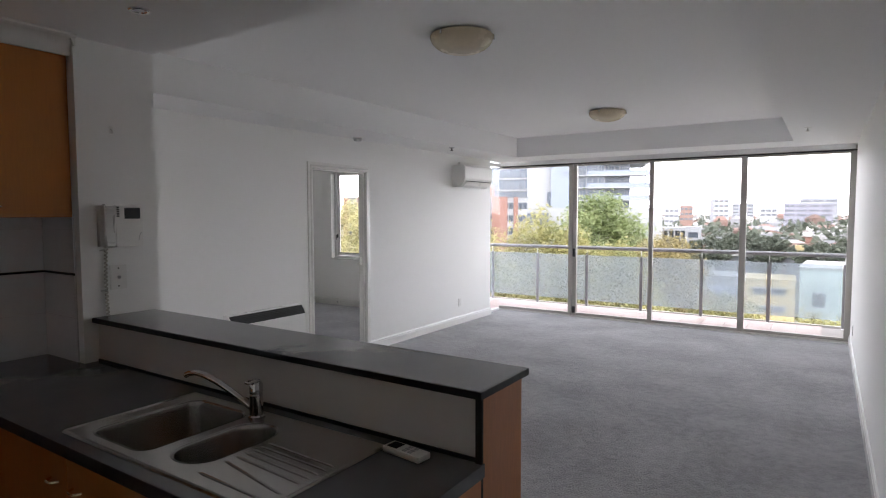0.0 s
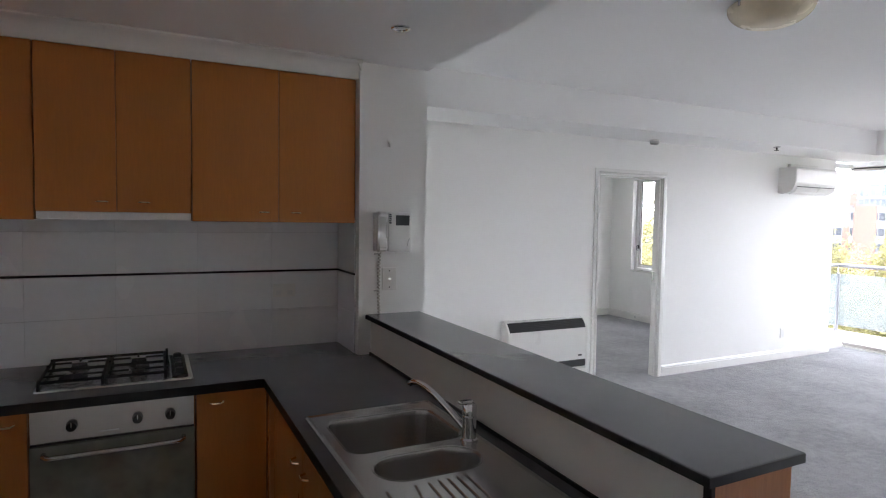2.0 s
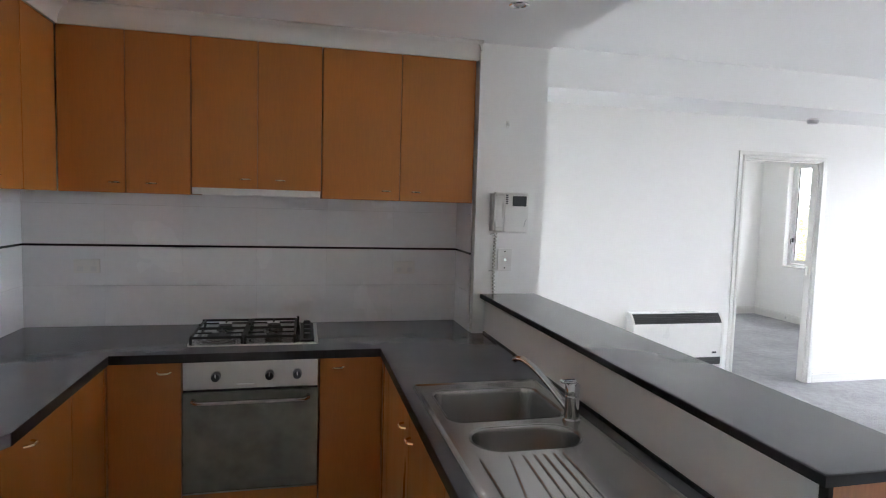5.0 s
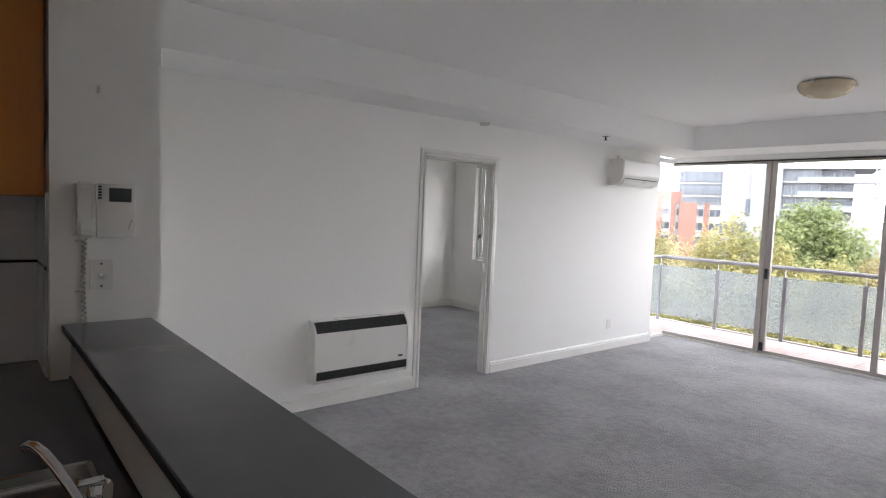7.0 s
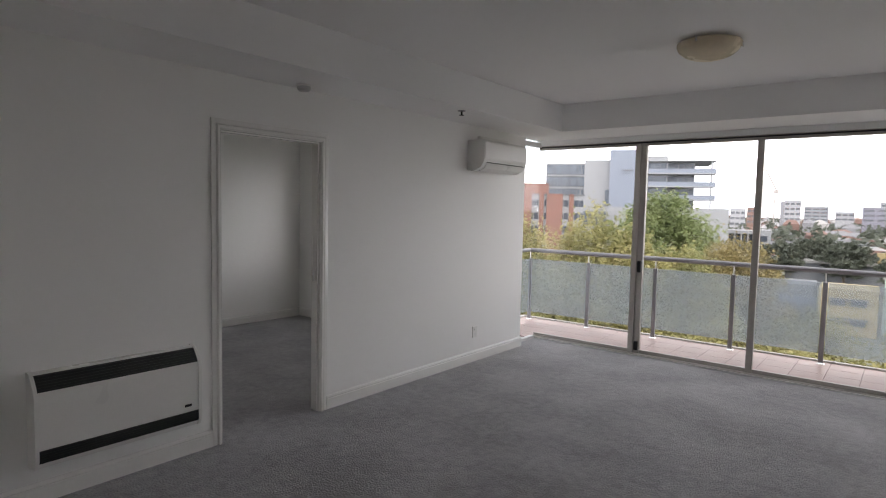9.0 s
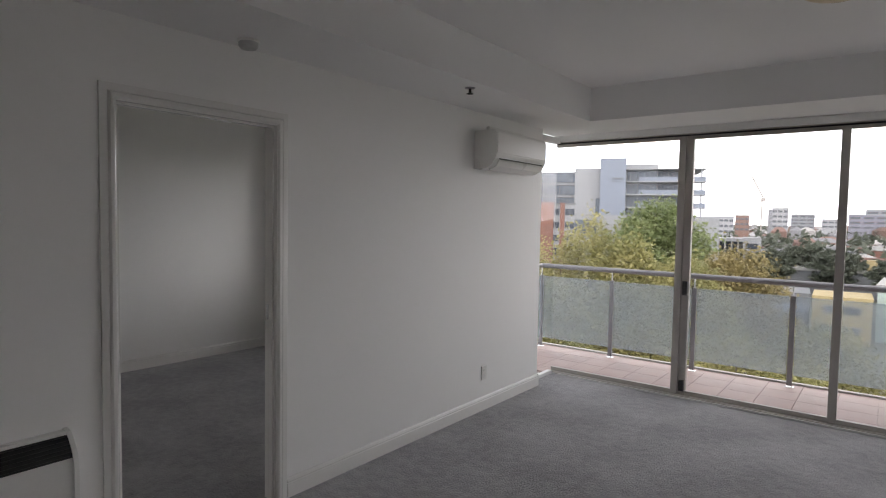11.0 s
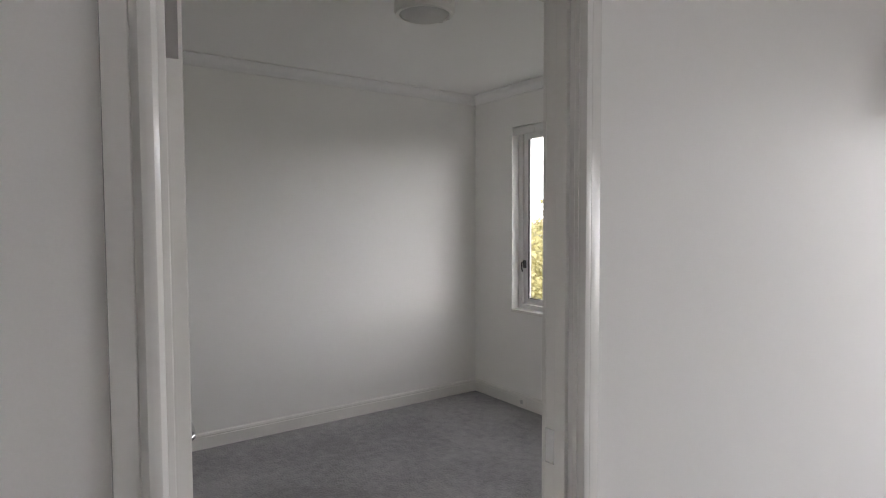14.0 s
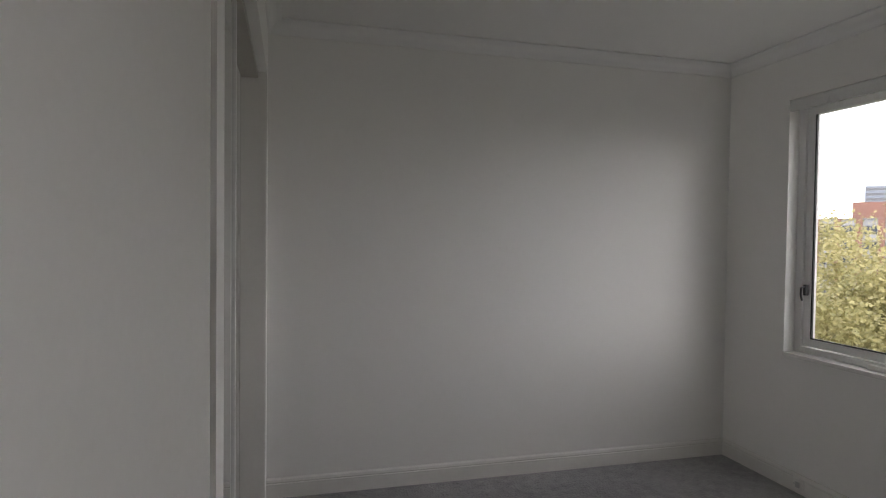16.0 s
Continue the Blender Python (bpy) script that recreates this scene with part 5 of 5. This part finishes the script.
def street_tree(az, d, top, r, mat, label, seed, clumps=190, per=170, leaf=0.09, low=0.62):
    """A plane tree: a tapered trunk, limbs and a loose crown of leaf clumps."""
    x, y = bearing(az, d)
    z1 = EZ + d * math.tan(radians(top))
    h = z1 - ZG
    rng = np.random.default_rng(seed)
    t = thing("tree", (x, y, ZG), label, "tree", "street trees")
    wob = [(x + 0.15 * math.sin(i * 1.7 + seed), y + 0.15 * math.cos(i * 1.3 + seed), ZG + h * 0.72 * i / 6) for i in range(7)]
    part("trunk", tube(bmesh.new(), wob, 0.32, 10, 0.12), M_BARK, t, "", True)
    zc, rz = z1 - h * low * 0.5, h * low * 0.5
    cen = []
    while len(cen) < clumps:
        q = rng.uniform(-1, 1, 3)
        l = np.linalg.norm(q)
        if 0.45 < l < 1.0 and (q[2] > -0.8):
            k = 1.0 + 0.12 * math.sin(5 * math.atan2(q[1], q[0]) + seed) - 0.28 * max(0, q[2]) ** 2
            cen.append((x + q[0] * r * k, y + q[1] * r * k, zc + q[2] * rz))
    for i in range(9):
        e = cen[i * 7 % len(cen)]
        s = wob[2 + i % 4]
        m_ = ((s[0] * 0.5 + e[0] * 0.5), (s[1] * 0.5 + e[1] * 0.5), s[2] * 0.4 + e[2] * 0.6)
        part("limb", tube(bmesh.new(), [s, m_, e], 0.10, 7, 0.025), M_BARK, t, "", True)
    crown = leaves("crown", cen, (r * 0.115, r * 0.115, rz * 0.075), per, leaf, mat, t, seed)
    return t


YELLOW = "tall street tree with yellowing autumn leaves"
street_tree(-30.0, 32, -2.7, 3.4, M_LYEL, YELLOW, 1, 150)
street_tree(-23.3, 27, -0.2, 2.3, M_LYEL, YELLOW, 2, 130)
street_tree(-19.4, 26, -2.2, 2.0, M_LYEL, YELLOW, 13, 110)
street_tree(-17.6, 44, 1.7, 4.2, M_LGRN, "tall leafy green street tree", 3, 200, 130, 0.14)
street_tree(-14.6, 28, -3.2, 2.3, M_LYEL, YELLOW, 4, 120)
street_tree(-10.6, 34, -2.6, 2.9, M_LOLV, "street tree with thinning olive-brown leaves", 5)
street_tree(-26.5, 24, -6.0, 2.4, M_LYEL, YELLOW, 14, 110)
street_tree(-4.5, 28, -8.0, 2.6, M_LYEL, YELLOW, 6, 100)
street_tree(4.0, 27, -9.5, 2.8, M_LYEL, YELLOW, 7, 100)
street_tree(-10.0, 23, -9.0, 2.8, M_LYEL, YELLOW, 12, 100)
street_tree(-44.5, 31, 2.2, 4.2, M_LWASH, YELLOW, 8)
street_tree(-38.0, 27, -0.7, 4.0, M_LWASH, YELLOW, 9)
street_tree(-32.5, 33, -0.2, 4.0, M_LWASH, YELLOW, 10)
street_tree(-50.0, 25, 0.5, 3.6, M_LWASH, YELLOW, 11)
for i, (az, d, top, r) in enumerate(((-8.4, 150, -2.3, 5), (-5.6, 160, -1.9, 6), (-3.6, 150, -2.2, 5), (-1.0, 165, -2.7, 4.5), (0.6, 140, -2.6, 5), (2.6, 150, -2.2, 6), (5.0, 160, -2.4, 6), (-6.9, 175, -2.0, 5))):
    street_tree(az, d, top, r, M_LDRK, "dark evergreen tree beyond the rooftops", 30 + i, 70, 90, 0.42, 0.75)


# buildings are set out facing the flat: x along the front, y into the depth, heights in world metres
def site(az, d):
    x, y = bearing(az, d)
    return Matrix.Translation((x, y, 0)) @ Matrix.Rotation(-radians(az), 4, "Z")


def placed(m, bm):
    bmesh.ops.transform(bm, matrix=m, verts=bm.verts)
    return bm


def building(name, az, d, label, category="building", group=""):
    x, y = bearing(az, d)
    return thing(name, (x, y, ZG), label, category, group), site(az, d)


# pale apartment tower with balconies
t, m = building("apartment_tower", -21, 150, "pale blue-white apartment tower with balconies")
TB = part("wall", placed(m, B(-20.5, -10.6, 3, 18, ZG, 13.7)), M_GREYB, t, "grey concrete wing")
part("wall", placed(m, B(-10.6, -3.9, 0.5, 18, ZG, 14.4)), M_WHITEB, t)
part("wall", placed(m, B(-4.4, 1.6, -2.0, 16, ZG, 16.6)), M_BLUEB, t, "plain pale blue stair core")
part("wall", placed(m, B(1.6, 9.0, 0.6, 16, ZG, 15.3)), M_WHITEB, t)
part("wall", placed(m, B(9.0, 15.3, 3.0, 16, ZG, 13.9)), M_WHITEB, t)
part("podium", placed(m, B(-13, 22, -6, 0.3, ZG, 2.8)), M_WHITEB, t, "white podium")
part("podium_window", placed(m, B(-12, -4.8, -6.12, -5.9, -1.6, 1.6)), M_WINTW, t)
part("stair_window", placed(m, B(-5.4, -4.45, 0.1, 0.6, 3.2, 7.0)), M_WINTW, t)
part("sign_bar", placed(m, B(-1.6, 1.0, -2.12, -1.98, 11.5, 11.9)), M_GREYB, t)
part("sign_bar", placed(m, B(-1.6, 0.4, -2.12, -1.98, 10.9, 11.1)), M_GREYB, t)
for f in range(4):
    z0 = 12.3 - 3.1 * f - 1.2
    for i in range(5):
        a = -20.2 + 1.95 * i
        wn = part("window", placed(m, B(a, a + 1.65, 2.85, 3.05, z0, z0 + 2.2)), M_WINTW, t)
        part("mullion", placed(m, B(a + 0.78, a + 0.86, 2.78, 2.9, z0, z0 + 2.2)), M_WHITEB, wn)
    part("floor_band", placed(m, B(-20.6, -10.6, 2.7, 3.1, z0 - 0.65, z0 - 0.25)), M_WHITEB, t)
    for a, b in ((1.9, 4.3), (4.5, 8.7), (9.2, 11.4), (11.6, 15.1)):
        wn = part("window", placed(m, B(a, b, 0.45 if b < 9 else 2.85, 0.7 if b < 9 else 3.05, z0 + 0.1, z0 + 2.5)), M_WINTW, t)
        for k in range(1, 3):
            u = a + (b - a) * k / 3
            part("mullion", placed(m, B(u - 0.04, u + 0.04, 0.38 if b < 9 else 2.78, 0.5 if b < 9 else 2.9, z0 + 0.1, z0 + 2.5)), M_WHITEB, wn)
    bl = part("balcony", placed(m, B(1.7, 19.6, -1.2, 3.0, z0 - 0.25, z0 + 0.05)), M_WHITEB, t)
    part("balcony_glass", placed(m, B(4.6, 19.5, -1.15, -1.08, z0 + 0.05, z0 + 1.05)), M_BLUEB, bl)
    part("balcony_column", placed(m, B(18.4, 18.75, -0.9, -0.55, z0 - 3.0, z0 - 0.25)), M_WHITEB, bl)
part("roof", placed(m, B(1.4, 19.6, -1.2, 16.2, 13.9, 14.15)), M_WHITEB, t, "thin white roof slab")
part("balcony_column", placed(m, B(18.4, 18.75, -0.9, -0.55, 11.0, 13.9)), M_WHITEB, t)

# long brick apartment block
t, m = building("brick_apartment_block", -32, 120, "red brick apartment block with white spandrels")
part("wall", placed(m, B(-24, 14.9, 0.4, 14, ZG, 4.7)), M_WHITEB, t, "white spandrel wall")
for i in range(14):
    u = -23.6 + 3.0 * i
    if u < 15:
        part("pier", placed(m, B(u - 0.45, u + 0.45, 0.0, 0.6, ZG, 4.95)), M_BRICKR, t, "red brick pier")
    for f in range(5):
        z0 = 2.45 - 2.65 * f
        if u + 2.4 < 14.9:
            wn = part("window", placed(m, B(u + 0.6, u + 2.4, 0.3, 0.5, z0, z0 + 1.3)), M_WINDK, t)
            part("mullion", placed(m, B(u + 1.45, u + 1.55, 0.24, 0.34, z0, z0 + 1.3)), M_WHITEB, wn)
part("wall", placed(m, B(7.4, 10.6, -0.5, 3, ZG, 5.0)), M_BRICKR, t, "solid red brick bay")
part("wall", placed(m, B(1.6, 4.4, -0.5, 3, ZG, 5.0)), M_BRICKR, t, "solid red brick bay")
part("roof", placed(m, B(-24.2, 15.1, 0.2, 14.2, 4.7, 5.0)), M_GREYB, t)
part("plant_room", placed(m, B(-19.0, -13.0, 3, 9, 5.0, 7.8)), M_BRICKR, t, "red brick roof plant room")
part("plant_room", placed(m, B(-4.0, 8.0, 3, 9, 5.0, 7.2)), M_BRICKR, t, "red brick roof plant room")

# far glass towers behind it
for az, d, top, wd, mat in ((-34.5, 420, 4.4, 26, M_BLUEB), (-38.9, 520, 4.2, 14, M_BLUEB)):
    t, m = building("office_tower", az, d, "far hazy glass office tower")
    zt = EZ + d * math.tan(radians(top))
    part("wall", placed(m, B(-wd / 2, wd / 2, 0, 20, ZG, zt)), mat, t)
    for k in range(10):
        part("window_band", placed(m, B(-wd / 2 + 0.6, wd / 2 - 0.6, -0.3, 0.2, zt - 3.4 - 3.6 * k, zt - 1.6 - 3.6 * k)), M_GREYB, t)


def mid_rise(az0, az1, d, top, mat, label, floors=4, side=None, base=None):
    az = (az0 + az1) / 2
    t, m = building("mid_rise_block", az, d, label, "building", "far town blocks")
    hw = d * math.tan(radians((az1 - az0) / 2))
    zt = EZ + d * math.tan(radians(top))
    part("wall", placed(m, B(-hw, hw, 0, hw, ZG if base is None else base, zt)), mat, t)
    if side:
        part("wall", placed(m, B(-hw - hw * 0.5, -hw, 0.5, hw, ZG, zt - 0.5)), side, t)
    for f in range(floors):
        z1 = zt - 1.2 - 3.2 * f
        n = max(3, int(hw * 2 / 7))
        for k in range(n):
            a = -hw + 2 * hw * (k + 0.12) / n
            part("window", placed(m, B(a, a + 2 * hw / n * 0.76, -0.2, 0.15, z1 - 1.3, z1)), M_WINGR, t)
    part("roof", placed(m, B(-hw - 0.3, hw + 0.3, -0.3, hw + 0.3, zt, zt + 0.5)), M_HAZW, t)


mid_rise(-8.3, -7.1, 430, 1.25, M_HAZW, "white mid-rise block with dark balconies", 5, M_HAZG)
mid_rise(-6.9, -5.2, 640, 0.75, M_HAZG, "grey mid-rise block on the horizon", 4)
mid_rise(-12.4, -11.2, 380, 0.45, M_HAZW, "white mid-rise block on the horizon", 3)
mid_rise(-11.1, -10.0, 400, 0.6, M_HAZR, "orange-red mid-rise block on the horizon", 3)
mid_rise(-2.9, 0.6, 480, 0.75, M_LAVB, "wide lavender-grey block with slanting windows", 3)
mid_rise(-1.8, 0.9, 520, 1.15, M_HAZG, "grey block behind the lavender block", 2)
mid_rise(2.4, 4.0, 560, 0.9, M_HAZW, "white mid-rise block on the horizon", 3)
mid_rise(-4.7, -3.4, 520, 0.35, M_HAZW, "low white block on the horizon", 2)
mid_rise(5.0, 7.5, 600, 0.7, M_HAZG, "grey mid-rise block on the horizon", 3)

# low modern white house with dark openings
t, m = building("white_flat_roof_building", -10.8, 165, "low white flat-roofed building with dark openings")
part("wall", placed(m, B(-4.2, 1.2, 1.5, 12, ZG, -3.2)), M_WINDK, t)
part("wall", placed(m, B(1.2, 5.2, 0, 12, ZG, -2.2)), M_WHITEB, t)
part("roof", placed(m, B(-5.0, 1.2, -0.6, 12, -3.2, -2.4)), M_WHITEB, t, "white overhanging roof")
for k in range(4):
    part("column", placed(m, B(-4.6 + 1.5 * k, -4.2 + 1.5 * k, -0.3, 0.1, ZG, -3.2)), M_WHITEB, t)
for k in range(2):
    part("window", placed(m, B(2.0, 4.4, -0.1, 0.1, -5.0 - 3 * k, -3.6 - 3 * k)), M_WINDK, t)

# shops and sheds below
t, m = building("flat_roofed_shop", -3.2, 150, "long shop with a pale metal flat roof")
part("wall", placed(m, B(-12, 14, 0, 26, ZG, -8.6)), M_GREYB, t)
part("roof", placed(m, B(-12.4, 14.4, -0.5, 26.4, -8.6, -8.1)), M_ROOFW, t)
part("chimney", placed(m, B(4.4, 6.2, 2, 4, -8.1, -5.9)), M_YELB, t)
for k in range(4):
    part("roof_vent", placed(m, B(-10 + 4 * k, -8.4 + 4 * k, 6, 8, -8.1, -7.5)), M_ROOFW, t)
t, m = building("yellow_shop_building", -3.0, 92, "yellow rendered two-storey shop building")
part("wall", placed(m, B(-3.3, 3.2, 0, 8, ZG, -8.2)), M_YELB, t)
part("parapet", placed(m, B(-3.4, 3.3, -0.1, 8.1, -8.2, -7.9)), M_YELB, t)
for f in range(2):
    for k in range(2):
        z0 = -10.1 - 2.6 * f
        wn = part("window", placed(m, B(-2.0 + 2.3 * k, -0.3 + 2.3 * k, -0.1, 0.1, z0, z0 + 0.8)), M_WINDK, t)
        part("awning", placed(m, B(-2.2 + 2.3 * k, -0.1 + 2.3 * k, -0.6, -0.05, z0 + 0.8, z0 + 1.0)), M_GREYB, wn)
t, m = building("blue_shopfront", -6.6, 94, "blue-fronted shop beside the yellow building")
part("wall", placed(m, B(-2.4, 2.3, 0.5, 9, ZG, -8.0)), M_GREYB, t)
part("sign_band", placed(m, B(-2.3, 2.2, 0.3, 0.6, -10.6, -9.6)), M_BLUEB, t)
part("window", placed(m, B(-2.1, 2.0, 0.35, 0.6, -13.5, -11.0)), M_WINDK, t)
t, m = building("green_shed", 2.6, 96, "grey-green sheet-clad building with a pale roof")
part("wall", placed(m, B(-5.6, 9, 0, 14, ZG, -6.6)), M_TEALB, t)
part("roof", placed(m, B(-5.8, 9.2, -0.2, 14.2, -6.6, -6.3)), M_ROOFW, t)
for k in range(3):
    part("window", placed(m, B(-4 + 3.6 * k, -2.4 + 3.6 * k, -0.1, 0.1, -12, -10)), M_WINDK, t)

# tower crane on the horizon
t, m = building("tower_crane", -9.1, 700, "thin pale tower crane on the horizon", "crane")
part("mast", placed(m, B(-0.7, 0.7, 0, 1.4, ZG, 26)), M_CRANE, t)
part("jib", placed(m, tube(bmesh.new(), [(3, 0, 24), (-10, 0, 50)], 0.8, 6)), M_CRANE, t)
part("cab", placed(m, B(-1.2, 3.5, -1, 2, 24, 28)), M_CRANE, t)


# houses with hipped roofs
def hip_house(x, y, w, d, h, rise, turn):
    mm = Matrix.Translation((x, y, ZG)) @ Matrix.Rotation(turn, 4, "Z")
    b = B(-w / 2, w / 2, -d / 2, d / 2, 0, h)
    bmesh.ops.transform(b, matrix=mm, verts=b.verts)
    r = bmesh.new()
    o = 0.5
    v = [r.verts.new(p) for p in ((-w / 2 - o, -d / 2 - o, h), (w / 2 + o, -d / 2 - o, h), (w / 2 + o, d / 2 + o, h), (-w / 2 - o, d / 2 + o, h), (-w / 4, 0, h + rise), (w / 4, 0, h + rise))]
    for f in ((0, 1, 5, 4), (1, 2, 5), (2, 3, 4, 5), (3, 0, 4), (3, 2, 1, 0)):
        r.faces.new([v[i] for i in f])
    bmesh.ops.transform(r, matrix=mm, verts=r.verts)
    return b, r


hr = random.Random(5)
for i in range(70):
    az = hr.uniform(-16, 9)
    d = hr.uniform(185, 400)
    x, y = bearing(az, d)
    t = thing("house", (x, y, ZG), "", "house", "houses in the near town")
    mat = hr.choice((M_ROOFT, M_ROOFT, M_ROOFG, M_ROOFW))
    tagged(t, {"terracotta_roof": "house with a terracotta hipped roof", "grey_roof": "house with a grey hipped roof"}.get(mat.name, "house with a pale metal roof"))
    b, r = hip_house(x, y, hr.uniform(8, 14), hr.uniform(7, 10), hr.uniform(3, 5.5), hr.uniform(1.6, 2.4), hr.uniform(-0.5, 0.5))
    part("wall", b, hr.choice((M_WHITEB, M_WHITEB, M_BRICKR, M_GREYB)), t)
    part("roof", r, mat, t)

# the rest of the town, too far to count
M_TOWN, tt, tp_ = tree_of("far_rooftops")
tg, trp = tt.nodes.new("ShaderNodeNewGeometry"), tt.nodes.new("ShaderNodeValToRGB")
trp.color_ramp.interpolation = "CONSTANT"
for k, (pos, col) in enumerate(((0.0, (0.34, 0.34, 0.35)), (0.25, (0.22, 0.14, 0.12)), (0.45, (0.22, 0.225, 0.24)), (0.66, (0.42, 0.41, 0.40)), (0.8, (0.15, 0.10, 0.085)))):
    e = trp.color_ramp.elements[0] if k == 0 else trp.color_ramp.elements.new(pos)
    e.position, e.color = pos, (*col, 1)
tt.links.new(tg.outputs["Random Per Island"], trp.inputs[0])
tt.links.new(trp.outputs[0], tp_.inputs["Base Color"])
tp_.inputs["Roughness"].default_value = 0.8
verts, faces = [], []
for i in range(4200):
    az, d = hr.uniform(-60, 40), 330 + 1900 * hr.random() ** 1.2
    x, y = bearing(az, d)
    w, dd, h, tn = hr.uniform(3, 6.5), hr.uniform(3, 5), hr.uniform(3, 6.5) + (hr.random() < 0.06) * hr.uniform(4, 9), hr.uniform(0, 3)
    c, s = math.cos(tn), math.sin(tn)
    n0 = len(verts)
    for px, py, pz in ((-w, -dd, -1), (w, -dd, -1), (w, dd, -1), (-w, dd, -1), (-w, -dd, h), (w, -dd, h), (w, dd, h), (-w, dd, h), (-w / 2, 0, h + 2.5), (w / 2, 0, h + 2.5)):
        verts.append((x + px * c - py * s, y + px * s + py * c, ZG + pz))
    faces += [tuple(n0 + k for k in f) for f in ((0, 1, 5, 4), (1, 2, 6, 5), (2, 3, 7, 6), (3, 0, 4, 7), (4, 5, 9, 8), (5, 6, 9), (6, 7, 8, 9), (7, 4, 8))]
me = bpy.data.meshes.new("far_town")
me.from_pydata(verts, [], faces)
me.materials.append(M_TOWN)
tagged(new("far_town", me), "distant suburb of low roofs out to the horizon", "houses", "", "stuff")
cen = []
for i in range(1000):
    az, d = hr.uniform(-60, 40), 210 + 1500 * hr.random() ** 1.2
    x, y = bearing(az, d)
    for k in range(3):
        cen.append((x + hr.uniform(-3, 3), y + hr.uniform(-3, 3), ZG + hr.uniform(3, 9)))
wood = leaves("far_trees", cen, (2.2, 2.2, 1.8), 14, 1.5, M_LDRK, None, 77)
tagged(wood, "distant garden trees among the roofs", "trees", "", "stuff")

# ---- small pieces: tiles of the splashback and the balcony ----
wall_back, wall_left, wall_nib_ob = (bpy.data.objects[n] for n in ("wall_kitchen_back", "wall_kitchen_side", "wall_nib"))
ROWS = ((0.8715, 1.088), (1.0895, 1.298), (1.3125, 1.522), (1.5235, 1.60))
part("tile_bed", B(XK, XK + 0.005, YKL, 1.722, ZC, 1.60), M_GROUT, wall_back)
part("tile_bed", B(XK + 0.005, 2.66, YKL, YKL + 0.005, ZC, 1.60), M_GROUT, wall_left)
part("tile_bed", B(XK + 0.005, 1.36, 1.717, 1.722, ZC, 1.60), M_GROUT, wall_nib_ob)
part("tile_strip", B(XK + 0.005, XK + 0.012, YKL + 0.006, 1.716, 1.2995, 1.311, 0.002), M_STRIP, wall_back, "thin dark tile strip")
part("tile_strip", B(XK + 0.012, 2.66, YKL + 0.005, YKL + 0.012, 1.2995, 1.311, 0.002), M_STRIP, wall_left, "thin dark tile strip")
part("tile_strip", B(XK + 0.012, 1.36, 1.710, 1.717, 1.2995, 1.311, 0.002), M_STRIP, wall_nib_ob, "thin dark tile strip")
for z0, z1 in ROWS:
    for i in range(6):
        a = YKL + 0.010 + i * 0.385
        part("tile", B(XK + 0.005, XK + 0.009, a, min(a + 0.38485, 1.712), z0, z1, 0.0008), M_TILE, wall_back)
    for i in range(4):
        a = XK + 0.010 + i * 0.4
        part("tile", B(a, a + 0.39985, YKL + 0.005, YKL + 0.009, z0, z1, 0.0008), M_TILE, wall_left)
    part("tile", B(XK + 0.010, 1.36, 1.713, 1.717, z0, z1, 0.0008), M_TILE, wall_nib_ob)

tile_me = mesh_of("tile", B(-0.1485, 0.1485, -0.1485, 0.1485, 0, 0.016, 0.002), M_TERRA)
for j in range(4):
    for i in range(19):
        x = -0.85 + 0.3 * i
        if x <= XR - 0.15:
            ob = new("tile", tile_me)
            ob.parent = bal
            ob.location = (x, 9.165 + 0.3 * j, -0.045)
